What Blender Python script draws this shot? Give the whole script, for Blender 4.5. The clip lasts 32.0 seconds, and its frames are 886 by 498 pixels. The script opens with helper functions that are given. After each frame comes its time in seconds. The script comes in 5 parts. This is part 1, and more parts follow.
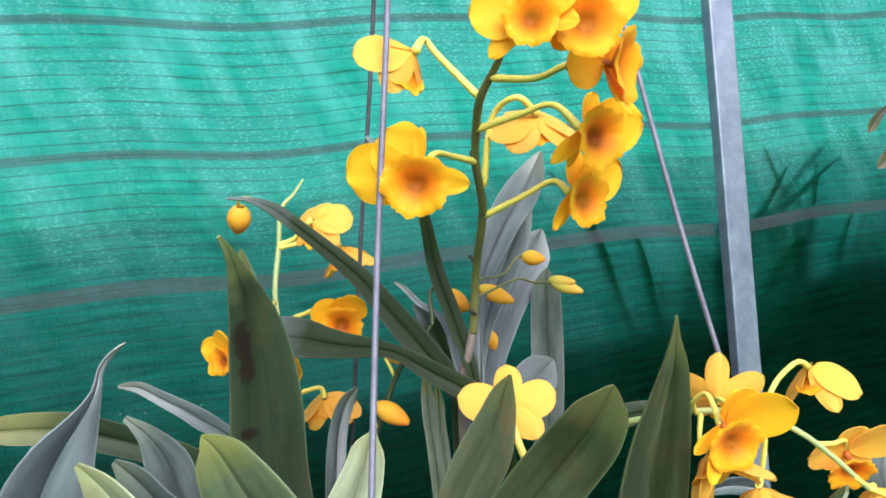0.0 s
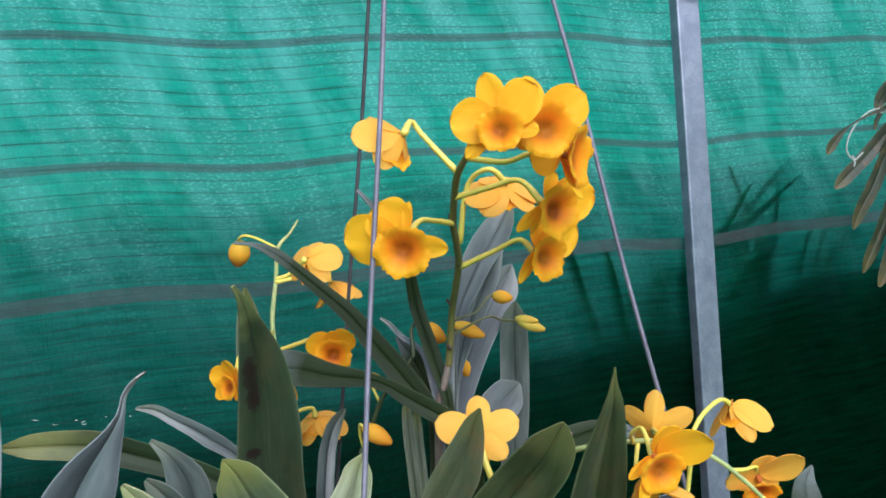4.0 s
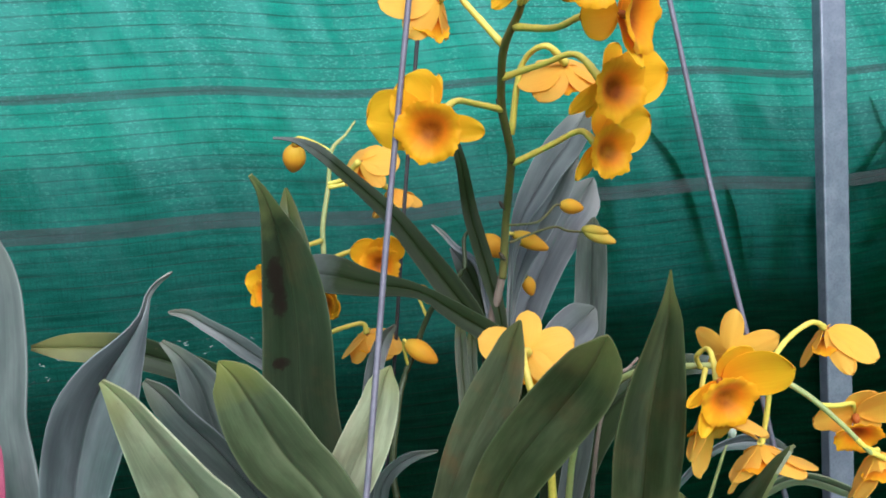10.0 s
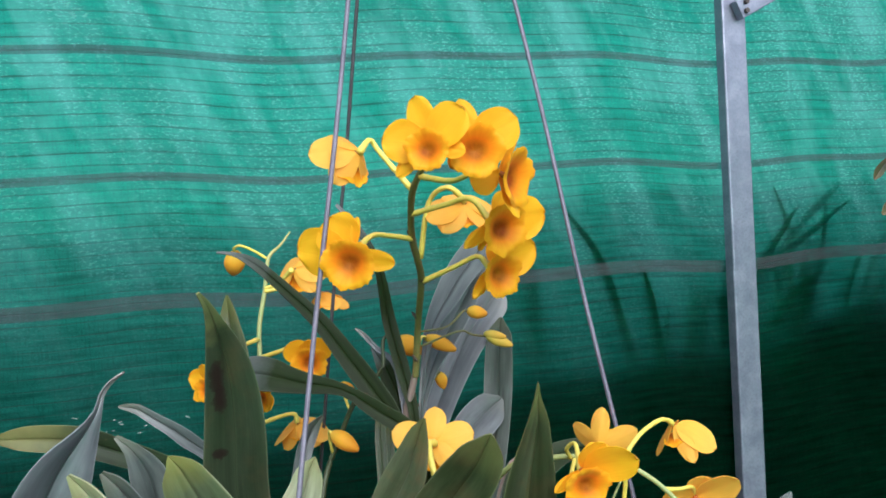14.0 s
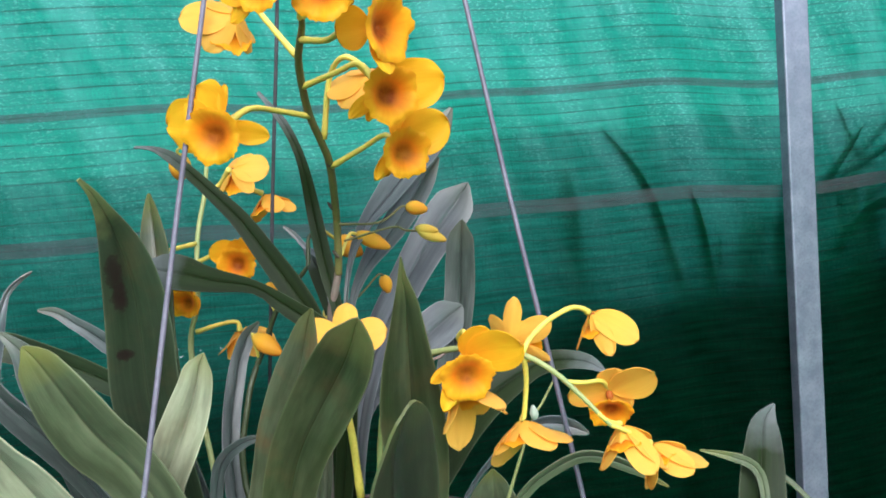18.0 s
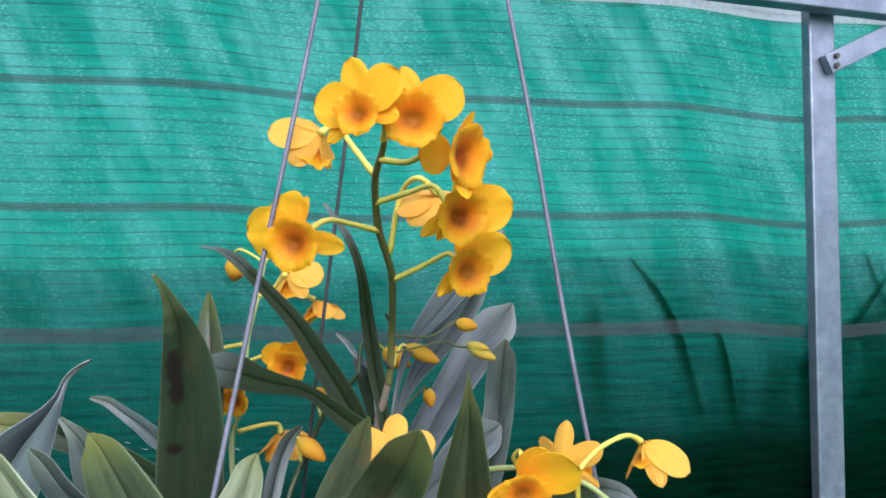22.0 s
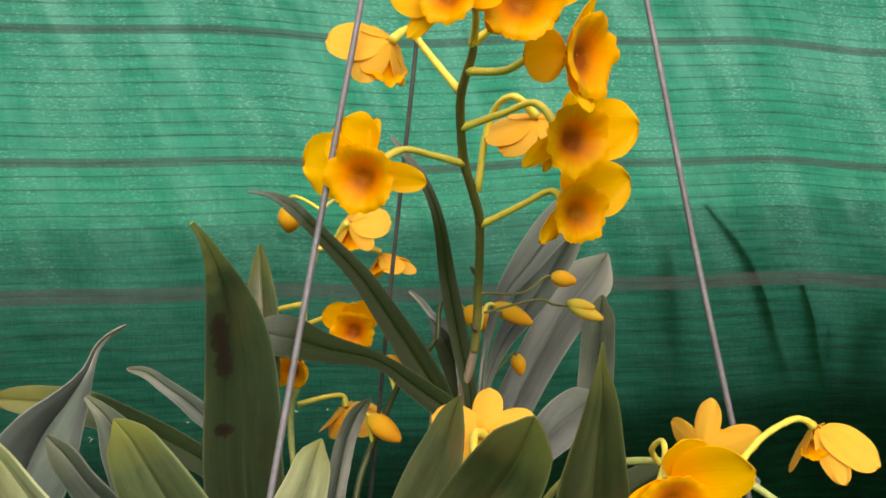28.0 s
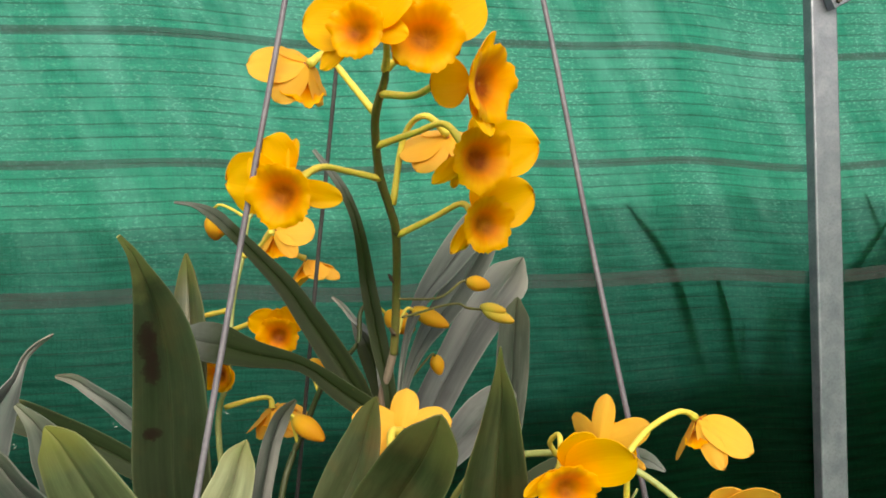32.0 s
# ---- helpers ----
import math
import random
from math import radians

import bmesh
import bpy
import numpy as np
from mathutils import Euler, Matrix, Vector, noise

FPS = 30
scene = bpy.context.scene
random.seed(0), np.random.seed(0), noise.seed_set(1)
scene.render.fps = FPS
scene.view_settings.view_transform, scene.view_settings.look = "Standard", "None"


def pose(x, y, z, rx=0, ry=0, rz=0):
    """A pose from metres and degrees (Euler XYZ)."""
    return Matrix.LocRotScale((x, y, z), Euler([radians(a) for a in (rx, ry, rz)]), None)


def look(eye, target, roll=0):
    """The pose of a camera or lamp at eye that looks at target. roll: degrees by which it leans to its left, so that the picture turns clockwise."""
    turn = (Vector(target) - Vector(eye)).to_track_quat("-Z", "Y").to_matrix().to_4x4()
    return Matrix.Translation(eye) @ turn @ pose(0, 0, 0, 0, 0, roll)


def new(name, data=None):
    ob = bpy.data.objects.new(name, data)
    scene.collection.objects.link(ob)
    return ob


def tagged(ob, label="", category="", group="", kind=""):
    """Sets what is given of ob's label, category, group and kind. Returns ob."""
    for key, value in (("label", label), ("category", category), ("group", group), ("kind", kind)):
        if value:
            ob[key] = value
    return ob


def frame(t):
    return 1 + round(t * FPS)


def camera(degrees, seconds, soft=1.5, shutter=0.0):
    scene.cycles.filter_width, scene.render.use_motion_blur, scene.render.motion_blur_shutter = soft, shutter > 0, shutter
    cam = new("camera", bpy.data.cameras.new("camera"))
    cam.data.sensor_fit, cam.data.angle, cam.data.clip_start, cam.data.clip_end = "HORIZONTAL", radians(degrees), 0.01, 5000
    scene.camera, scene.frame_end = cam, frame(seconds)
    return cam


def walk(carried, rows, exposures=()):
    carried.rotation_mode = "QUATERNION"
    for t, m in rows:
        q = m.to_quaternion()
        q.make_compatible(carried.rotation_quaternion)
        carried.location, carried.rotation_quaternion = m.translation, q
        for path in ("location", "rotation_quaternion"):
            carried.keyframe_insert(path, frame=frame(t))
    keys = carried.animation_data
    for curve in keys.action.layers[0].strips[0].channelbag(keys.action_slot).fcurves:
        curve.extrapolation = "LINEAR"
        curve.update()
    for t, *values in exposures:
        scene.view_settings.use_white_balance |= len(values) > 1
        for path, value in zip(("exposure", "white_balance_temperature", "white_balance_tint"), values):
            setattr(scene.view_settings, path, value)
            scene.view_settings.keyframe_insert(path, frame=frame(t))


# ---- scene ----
cam = camera(52.7, 32.0, soft=1.75)
PATH = [
    (0, (0.02556, -0.01003, 1.51071), (-0.06849, 1.98593, 1.42516), -5.44),
    (0.5, (0.03993, -0.02786, 1.51760), (-0.04598, 1.96944, 1.45934), -4.32),
    (1, (0.06053, -0.04780, 1.53712), (-0.09880, 1.94465, 1.46836), -6.02),
    (1.5, (0.06027, -0.04614, 1.53348), (-0.05356, 1.94666, 1.40777), -5.67),
    (2, (0.05581, -0.02904, 1.52977), (-0.02604, 1.96541, 1.40544), -6.10),
    (2.5, (0.06404, -0.04548, 1.53582), (-0.03410, 1.94966, 1.43694), -6.34),
    (3, (0.06061, -0.07326, 1.54082), (0.03475, 1.92655, 1.53070), -3.58),
    (3.5, (0.05410, -0.08098, 1.52830), (-0.00847, 1.91798, 1.51207), -3.71),
    (4, (0.02777, -0.07807, 1.54117), (-0.01180, 1.91926, 1.44585), -4.52),
    (4.5, (-0.00743, -0.08569, 1.54150), (-0.01605, 1.89248, 1.24697), -3.61),
    (6.5, (0.08374, -0.00132, 1.52932), (-0.23808, 1.95953, 1.30238), -2.08),
    (7, (0.09485, -0.03562, 1.53139), (-0.30854, 1.92025, 1.42251), -2.95),
    (7.5, (0.08737, -0.03923, 1.52020), (-0.27651, 1.92559, 1.43613), -2.86),
    (8, (0.06414, -0.02679, 1.51501), (-0.32075, 1.92692, 1.32828), -3.29),
    (8.5, (0.07180, -0.02931, 1.51497), (-0.33560, 1.91956, 1.32544), -3.19),
    (9, (0.06890, -0.02728, 1.51385), (-0.28949, 1.92963, 1.30875), -3.60),
    (9.5, (0.06056, -0.02545, 1.51381), (-0.29464, 1.93427, 1.33128), -3.79),
    (10, (0.06157, -0.01656, 1.51009), (-0.26009, 1.94747, 1.31231), -3.63),
    (10.5, (0.06362, -0.00341, 1.52130), (-0.22278, 1.96490, 1.31212), -3.64),
    (11, (0.07583, 0.01013, 1.52260), (-0.09058, 1.99179, 1.30964), -3.48),
    (11.5, (0.06435, -0.00584, 1.53402), (-0.08834, 1.98486, 1.41647), -2.83),
    (12, (0.05816, -0.00431, 1.52249), (-0.07316, 1.98237, 1.33318), -1.47),
    (12.5, (0.06081, -0.03168, 1.53243), (-0.10507, 1.95692, 1.39844), -1.33),
    (13, (0.07287, -0.06204, 1.52546), (-0.09502, 1.92475, 1.36896), -1.56),
    (13.5, (0.07865, -0.07601, 1.52507), (-0.09194, 1.91339, 1.41018), -1.76),
    (14, (0.08596, -0.09165, 1.53773), (-0.09251, 1.89971, 1.48653), -3.09),
    (14.5, (0.07624, -0.08950, 1.53884), (-0.10941, 1.90021, 1.45774), -2.67),
    (16.5, (0.07665, -0.10998, 1.53350), (-0.17529, 1.87348, 1.48426), -5.23),
    (17, (0.10149, -0.08863, 1.52614), (-0.14903, 1.89405, 1.44734), -6.64),
    (17.5, (0.12378, -0.07269, 1.53876), (-0.11277, 1.91144, 1.45342), -6.26),
    (18, (0.16874, -0.03285, 1.49584), (-0.19638, 1.92711, 1.33697), -4.35),
    (18.5, (0.19346, 0.01225, 1.48134), (-0.29944, 1.93771, 1.25851), -4.85),
    (19, (0.19144, -0.00398, 1.48967), (-0.23682, 1.94782, 1.40552), -4.48),
    (19.5, (0.19052, -0.02535, 1.49113), (-0.14339, 1.94615, 1.45001), -3.28),
    (20, (0.18543, -0.05618, 1.49932), (-0.15993, 1.91378, 1.50025), -3.10),
    (20.5, (0.17563, -0.06519, 1.49481), (-0.19404, 1.90001, 1.53125), -3.35),
    (21, (0.16696, -0.06044, 1.47993), (-0.30036, 1.88359, 1.52840), -3.51),
    (21.5, (0.15792, -0.04650, 1.48322), (-0.20614, 1.91932, 1.53799), -1.00),
    (22, (0.14972, -0.05232, 1.49913), (-0.24041, 1.90688, 1.59577), -0.17),
    (22.5, (0.13117, -0.05848, 1.49793), (-0.25574, 1.90040, 1.61235), 2.19),
    (23, (0.12737, -0.05364, 1.50524), (-0.22110, 1.91095, 1.64287), 1.30),
    (23.5, (0.11440, -0.06887, 1.50811), (-0.27224, 1.88960, 1.63020), 1.19),
    (24, (0.09948, -0.05394, 1.50420), (-0.25373, 1.91459, 1.49408), 0.57),
    (24.5, (0.08506, -0.02942, 1.50576), (-0.25025, 1.94062, 1.42508), 0.67),
    (26.5, (0.02476, 0.23906, 1.53432), (-0.40222, 2.11080, 0.97372), -3.10),
    (27, (0.05976, 0.16722, 1.52028), (-0.44696, 2.06053, 1.12205), -2.35),
    (27.5, (0.10229, 0.06062, 1.50270), (-0.38498, 1.99966, 1.45090), -0.49),
    (28, (0.11110, 0.03195, 1.49564), (-0.39261, 1.96749, 1.49504), -1.01),
    (28.5, (0.13249, 0.02973, 1.50766), (-0.29724, 1.98258, 1.54928), -2.71),
    (29, (0.14614, 0.01804, 1.50677), (-0.28441, 1.96938, 1.58972), -1.62),
    (29.5, (0.13699, 0.01061, 1.50562), (-0.30069, 1.96095, 1.57341), -1.26),
    (30, (0.13950, 0.00202, 1.50249), (-0.30534, 1.94952, 1.59928), -2.11),
    (30.5, (0.13794, -0.00276, 1.50891), (-0.33174, 1.93808, 1.62076), -2.62),
    (31, (0.13979, 0.00621, 1.51179), (-0.31937, 1.95192, 1.56970), -2.49),
    (31.5, (0.13561, 0.00107, 1.50914), (-0.28507, 1.95629, 1.52200), -1.72),
    (32, (0.12441, 0.00872, 1.50118), (-0.23363, 1.97638, 1.49068), -1.50),
]
EXPOSURES = [(0, 0.70, 5800, 14), (1, 0.25, 5700, 14), (2, 0.03, 5700, 14), (3, 0.48, 5600, 14), (4, 0.20, 5600, 14), (7, 0.05, 5800, 14), (9, 0.20, 5800, 14), (12, 0.12, 5800, 14), (13, 0.22, 5800, 14), (17, 0.33, 5700, 14),
             (18, 0.43, 5800, 14), (19, 0.38, 5800, 14), (20.5, 0.23, 5800, 14), (22.1, 0.25, 5500, 14), (22.9, -0.07, 7400, 11), (23.5, -0.08, 7500, 10), (24.5, -0.10, 7800, 10), (26.5, 0.47, 8600, 10), (27, 0.62, 8600, 10), (28, 0.08, 8200, 9), (32, 0.13, 7900, 8)]
walk(cam, [(t, look(eye, target, roll)) for t, eye, target, roll in PATH], EXPOSURES)

# ---------------- light ----------------
world = bpy.data.worlds.new("world")
scene.world = world
world.use_nodes = True
wn = world.node_tree
wn.nodes.clear()
sky = wn.nodes.new("ShaderNodeTexSky")
sky.sky_type = "NISHITA"
sky.sun_disc = False
sky.sun_elevation = radians(36)
sky.sun_rotation = radians(150)
sky.air_density, sky.dust_density, sky.ozone_density = 1.0, 2.0, 1.0
bg = wn.nodes.new("ShaderNodeBackground")
bg.inputs["Strength"].default_value = 0.22
wo = wn.nodes.new("ShaderNodeOutputWorld")
grey = wn.nodes.new("ShaderNodeHueSaturation")
grey.inputs["Saturation"].default_value = 0.35
wn.links.new(sky.outputs[0], grey.inputs["Color"])
wn.links.new(grey.outputs[0], bg.inputs[0])
wn.links.new(bg.outputs[0], wo.inputs[0])
sun_data = bpy.data.lights.new("sun", "SUN")
sun_data.energy, sun_data.angle, sun_data.color = 2.7, radians(42), (1.0, 0.95, 0.88)
sun = new("sun", sun_data)
sun.rotation_euler = (radians(56), radians(5), radians(8))

# ---------------- materials ----------------


class Mat:
    """A node material with short ways to make and join nodes."""

    def __init__(self, name):
        self.m = bpy.data.materials.new(name)
        self.m.use_nodes = True
        self.t = self.m.node_tree
        self.t.nodes.clear()
        self.out = self.t.nodes.new("ShaderNodeOutputMaterial")

    def n(self, kind, **sets):
        node = self.t.nodes.new("ShaderNode" + kind)
        for key, value in sets.items():
            if key in node.inputs:
                self.put(node.inputs[key], value)
        return node

    def put(self, socket, value):
        if isinstance(value, bpy.types.NodeSocket):
            self.t.links.new(value, socket)
        else:
            socket.default_value = value

    def math(self, op, a, b=0.0, clamp=False):
        node = self.t.nodes.new("ShaderNodeMath")
        node.operation, node.use_clamp = op, clamp
        self.put(node.inputs[0], a)
        self.put(node.inputs[1], b)
        return node.outputs[0]

    def mix(self, fac, a, b, blend="MIX"):
        node = self.t.nodes.new("ShaderNodeMix")
        node.data_type, node.blend_type = "RGBA", blend
        self.put(node.inputs["Factor"], fac)
        for i, v in ((6, a), (7, b)):
            self.put(node.inputs[i], v if isinstance(v, bpy.types.NodeSocket) else (*v, 1))
        return node.outputs[2]

    def ramp(self, fac, stops):
        node = self.t.nodes.new("ShaderNodeValToRGB")
        el = node.color_ramp.elements
        while len(el) < len(stops):
            el.new(0.5)
        for e, (p, c) in zip(el, stops):
            e.position = p
            e.color = (*c, 1) if isinstance(c, tuple) else (c, c, c, 1)
        self.put(node.inputs[0], fac)
        return node.outputs[0]

    def uv(self):
        sep = self.t.nodes.new("ShaderNodeSeparateXYZ")
        self.t.links.new(self.t.nodes.new("ShaderNodeTexCoord").outputs["UV"], sep.inputs[0])
        return sep.outputs[0], sep.outputs[1]

    def coords(self, kind="Object", scale=(1, 1, 1), turn=0.0):
        mp = self.t.nodes.new("ShaderNodeMapping")
        if turn:
            mp.vector_type = "TEXTURE"
            mp.inputs["Rotation"].default_value = (0, 0, radians(turn))
            scale = tuple(1 / k for k in scale)
        mp.inputs["Scale"].default_value = scale
        self.t.links.new(self.t.nodes.new("ShaderNodeTexCoord").outputs[kind], mp.inputs[0])
        return mp.outputs[0]

    def shifted(self, scale):
        """UV moved by a random step of its own for each object."""
        rnd = self.t.nodes.new("ShaderNodeObjectInfo").outputs["Random"]
        step = self.t.nodes.new("ShaderNodeVectorMath")
        step.operation = "ADD"
        both = self.t.nodes.new("ShaderNodeCombineXYZ")
        self.put(both.inputs[0], self.math("MULTIPLY", rnd, 37.0))
        self.put(both.inputs[1], self.math("MULTIPLY", rnd, 91.0))
        self.t.links.new(self.coords("UV", scale), step.inputs[0])
        self.t.links.new(both.outputs[0], step.inputs[1])
        return step.outputs[0]

    def noise(self, scale, detail=4.0, vec=None, rough=0.55):
        node = self.n("TexNoise", Scale=scale, Detail=detail, Roughness=rough)
        self.t.links.new(vec or self.coords(), node.inputs["Vector"])
        return node.outputs[0]

    def bump(self, height, strength=0.3, distance=0.001):
        return self.n("Bump", Strength=strength, Distance=distance, Height=height).outputs[0]

    def close(self, shader):
        self.t.links.new(shader, self.out.inputs[0])
        return self.m


def mixed(m, fac, a, b):
    node = m.t.nodes.new("ShaderNodeMixShader")
    m.put(node.inputs[0], fac)
    m.t.links.new(a, node.inputs[1])
    m.t.links.new(b, node.inputs[2])
    return node.outputs[0]


def net_material(name, colour, pale, holes, through_tint=(0.05, 0.85, 0.56)):
    """Knitted shade cloth: UV in metres along and up the cloth."""
    m = Mat(name)
    u, v = m.uv()
    uvv = m.coords("UV")
    wander = m.math("MULTIPLY", m.math("SUBTRACT", m.noise(3.0, 3, m.coords("UV", (1.8, 2.0, 1))), 0.5), 0.008)
    rib = m.math("PINGPONG", m.math("ADD", m.math("ADD", v, 0.01135), wander), 0.011375)
    rib = m.ramp(m.math("DIVIDE", rib, 0.011375), [(0.0, 1.0), (0.05, 0.9), (0.155, 0.0)])
    rib = m.math("MULTIPLY", rib, m.ramp(m.noise(14, 4, m.coords("UV", (1, 6, 1)), 0.6), [(0.34, 0.35), (0.56, 1.0)]))
    wide = m.noise(1.7, 3, m.coords("UV", (1, 1.6, 1)))
    streak = m.noise(34, 4, m.coords("UV", (0.22, 2.4, 1)))
    upright = m.noise(300, 3, m.coords("UV", (1.0, 0.10, 1)))
    weave = m.noise(520, 2, m.coords("UV", (0.5, 1.2, 1)))
    # sky glints and soft sheen on the folds, painted as pale colour
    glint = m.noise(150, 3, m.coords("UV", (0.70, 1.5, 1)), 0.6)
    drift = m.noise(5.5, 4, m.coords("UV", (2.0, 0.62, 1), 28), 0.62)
    fold_sheen = m.noise(7.0, 3, m.coords("UV", (1.7, 0.55, 1), 24), 0.6)
    col = m.mix(m.ramp(streak, [(0.3, 0.0), (0.7, 1.0)]), tuple(c * 0.64 for c in colour), tuple(c * 1.5 for c in colour))
    col = m.mix(m.math("MULTIPLY", m.ramp(upright, [(0.5, 0.0), (0.7, 1.0)]), 0.35), col, tuple(c * 0.4 for c in colour))
    col = m.mix(m.math("MULTIPLY", m.ramp(weave, [(0.45, 0.0), (0.7, 1.0)]), 0.4), col, tuple(c * 0.3 for c in colour))
    # painted paleness grows with height, in place of brighter light up there
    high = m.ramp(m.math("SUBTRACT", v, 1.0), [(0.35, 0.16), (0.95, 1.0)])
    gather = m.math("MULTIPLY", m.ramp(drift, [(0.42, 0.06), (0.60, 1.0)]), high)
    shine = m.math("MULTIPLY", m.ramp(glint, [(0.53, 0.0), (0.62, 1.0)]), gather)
    soft = m.math("MULTIPLY", m.math("MULTIPLY", m.ramp(fold_sheen, [(0.44, 0.0), (0.66, 1.0)]), high), 0.75)
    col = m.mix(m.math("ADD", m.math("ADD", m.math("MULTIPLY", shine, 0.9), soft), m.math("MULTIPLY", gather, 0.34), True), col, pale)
    col = m.mix(m.math("MULTIPLY", rib, 0.48), col, (0.10, 0.088, 0.08))
    bump = m.bump(m.math("ADD", weave, rib), 0.4, 0.002)
    dif = m.n("BsdfDiffuse", Color=col, Normal=bump).outputs[0]
    tra = m.n("BsdfTranslucent", Color=col, Normal=bump).outputs[0]
    glo = m.n("BsdfGlossy", Color=(0.6, 0.8, 0.75, 1), Roughness=0.42, Normal=bump).outputs[0]
    cloth = mixed(m, 0.004, tra, dif)
    cloth = mixed(m, 0.003, cloth, glo)
    see = m.n("BsdfTransparent", Color=(*through_tint, 1)).outputs[0]
    fac = m.math("SUBTRACT", 1 - holes, m.math("MULTIPLY", m.ramp(wide, [(0.3, 0.0), (0.75, 1.0)]), 0.08))
    fac = m.math("ADD", fac, m.math("MULTIPLY", rib, 0.2), True)
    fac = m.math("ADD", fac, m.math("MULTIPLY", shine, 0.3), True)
    return m.close(mixed(m, fac, see, cloth))


def band_material(name, a, b, open_part):
    """A strip of close weave that lets a little light through between its upright threads."""
    m = Mat(name)
    thread = m.noise(420, 2, m.coords("UV", (1, 0.06, 1)))
    wear = m.noise(14, 4, m.coords("UV", (1, 3, 1)))
    col = m.mix(m.ramp(thread, [(0.35, 0.0), (0.65, 1.0)]), a, b)
    body = m.n("BsdfDiffuse", Color=col, Normal=m.bump(thread, 0.5, 0.001)).outputs[0]
    see = m.n("BsdfTransparent", Color=(0.85, 0.9, 0.95, 1)).outputs[0]
    fac = m.math("SUBTRACT", 1 - open_part + 0.12, m.math("MULTIPLY", m.math("ADD", wear, m.math("MULTIPLY", thread, 0.5)), 0.18))
    return m.close(mixed(m, fac, see, body))


def leaf_material(name, top, vein, tip, tip_from=0.9, rough=0.42, spots=None, blush=0.0, thin=0.15, spec=0.5, sheen_share=1.0):
    """UV: x across from 0 to 1, y from the base (0) to the tip (1)."""
    m = Mat(name)
    u, v = m.uv()
    across = m.math("ABSOLUTE", m.math("SUBTRACT", u, 0.5))
    stripe = m.noise(1.0, 3, m.coords("UV", (38, 0.7, 1)))
    mottle = m.noise(70, 4)
    big = m.noise(16, 3)
    col = m.mix(m.ramp(stripe, [(0.3, 0.0), (0.7, 1.0)]), tuple(c * 0.82 for c in top), tuple(c * 1.18 for c in top))
    col = m.mix(m.math("MULTIPLY", m.ramp(big, [(0.4, 0.0), (0.7, 1.0)]), 0.35), col, vein)
    col = m.mix(m.ramp(across, [(0.0, 0.0), (0.006, 0.0), (0.016, 0.8), (0.035, 0.0)]), col, vein)
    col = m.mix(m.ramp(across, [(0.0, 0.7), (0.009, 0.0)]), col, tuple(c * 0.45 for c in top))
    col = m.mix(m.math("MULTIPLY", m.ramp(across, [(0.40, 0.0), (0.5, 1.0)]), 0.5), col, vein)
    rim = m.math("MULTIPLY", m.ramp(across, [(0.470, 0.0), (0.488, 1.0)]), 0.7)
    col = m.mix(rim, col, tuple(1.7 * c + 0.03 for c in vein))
    # pale mottling, strengthened to put the blade's sheen into its colour
    mottle_sheen = m.noise(1.0, 5, m.shifted((2.6, 4, 1)), 0.6)
    col = m.mix(m.math("MULTIPLY", m.ramp(mottle_sheen, [(0.40, 0.0), (0.66, 1.0)]), 0.55 * sheen_share), col, tuple(1.35 * c + 0.03 for c in vein))
    # dark patches that put shading along the blade into its colour
    dark = m.noise(1.0, 4, m.shifted((3.4, 2.6, 1)))
    col = m.mix(m.math("MULTIPLY", m.ramp(dark, [(0.46, 0.0), (0.68, 1.0)]), 0.60), col, tuple(c * 0.42 for c in top))
    end = m.ramp(m.math("ADD", v, m.math("MULTIPLY", m.math("SUBTRACT", mottle, 0.5), 0.12)), [(tip_from - 0.08, 0.0), (1.0, 1.0)])
    col = m.mix(end, col, tip)
    if blush:
        rust = m.ramp(m.noise(45, 6), [(0.52, 0.0), (0.68, 1.0)])
        col = m.mix(m.math("MULTIPLY", rust, blush), col, (0.17, 0.09, 0.035))
    fleck = m.ramp(m.noise(420, 2), [(0.70, 0.0), (0.76, 1.0)])
    col = m.mix(m.math("MULTIPLY", fleck, 0.35), col, (0.10, 0.07, 0.03))
    if spots:
        for su, sv, ru, rv in spots:
            du = m.math("DIVIDE", m.math("SUBTRACT", u, su), ru)
            dv = m.math("DIVIDE", m.math("SUBTRACT", v, sv), rv)
            r = m.math("SQRT", m.math("ADD", m.math("MULTIPLY", du, du), m.math("MULTIPLY", dv, dv)))
            r = m.math("ADD", r, m.math("MULTIPLY", m.math("SUBTRACT", m.noise(190, 6, None, 0.75), 0.5), 2.2))
            col = m.mix(m.ramp(r, [(0.45, 0.97), (0.9, 0.7), (1.5, 0.0)]), col, (0.016, 0.009, 0.007))
    bump = m.bump(m.math("ADD", stripe, m.math("MULTIPLY", mottle, 0.5)), 0.25, 0.0006)
    b = m.n("BsdfPrincipled", Roughness=rough, Normal=bump)
    m.put(b.inputs["Base Color"], col)
    b.inputs["Specular IOR Level"].default_value = spec
    tra = m.n("BsdfTranslucent").outputs[0]
    m.t.links.new(m.mix(1.0, col, (1.0, 1.0, 0.45), "MULTIPLY"), tra.node.inputs[0])
    return m.close(mixed(m, thin, b.outputs[0], tra))


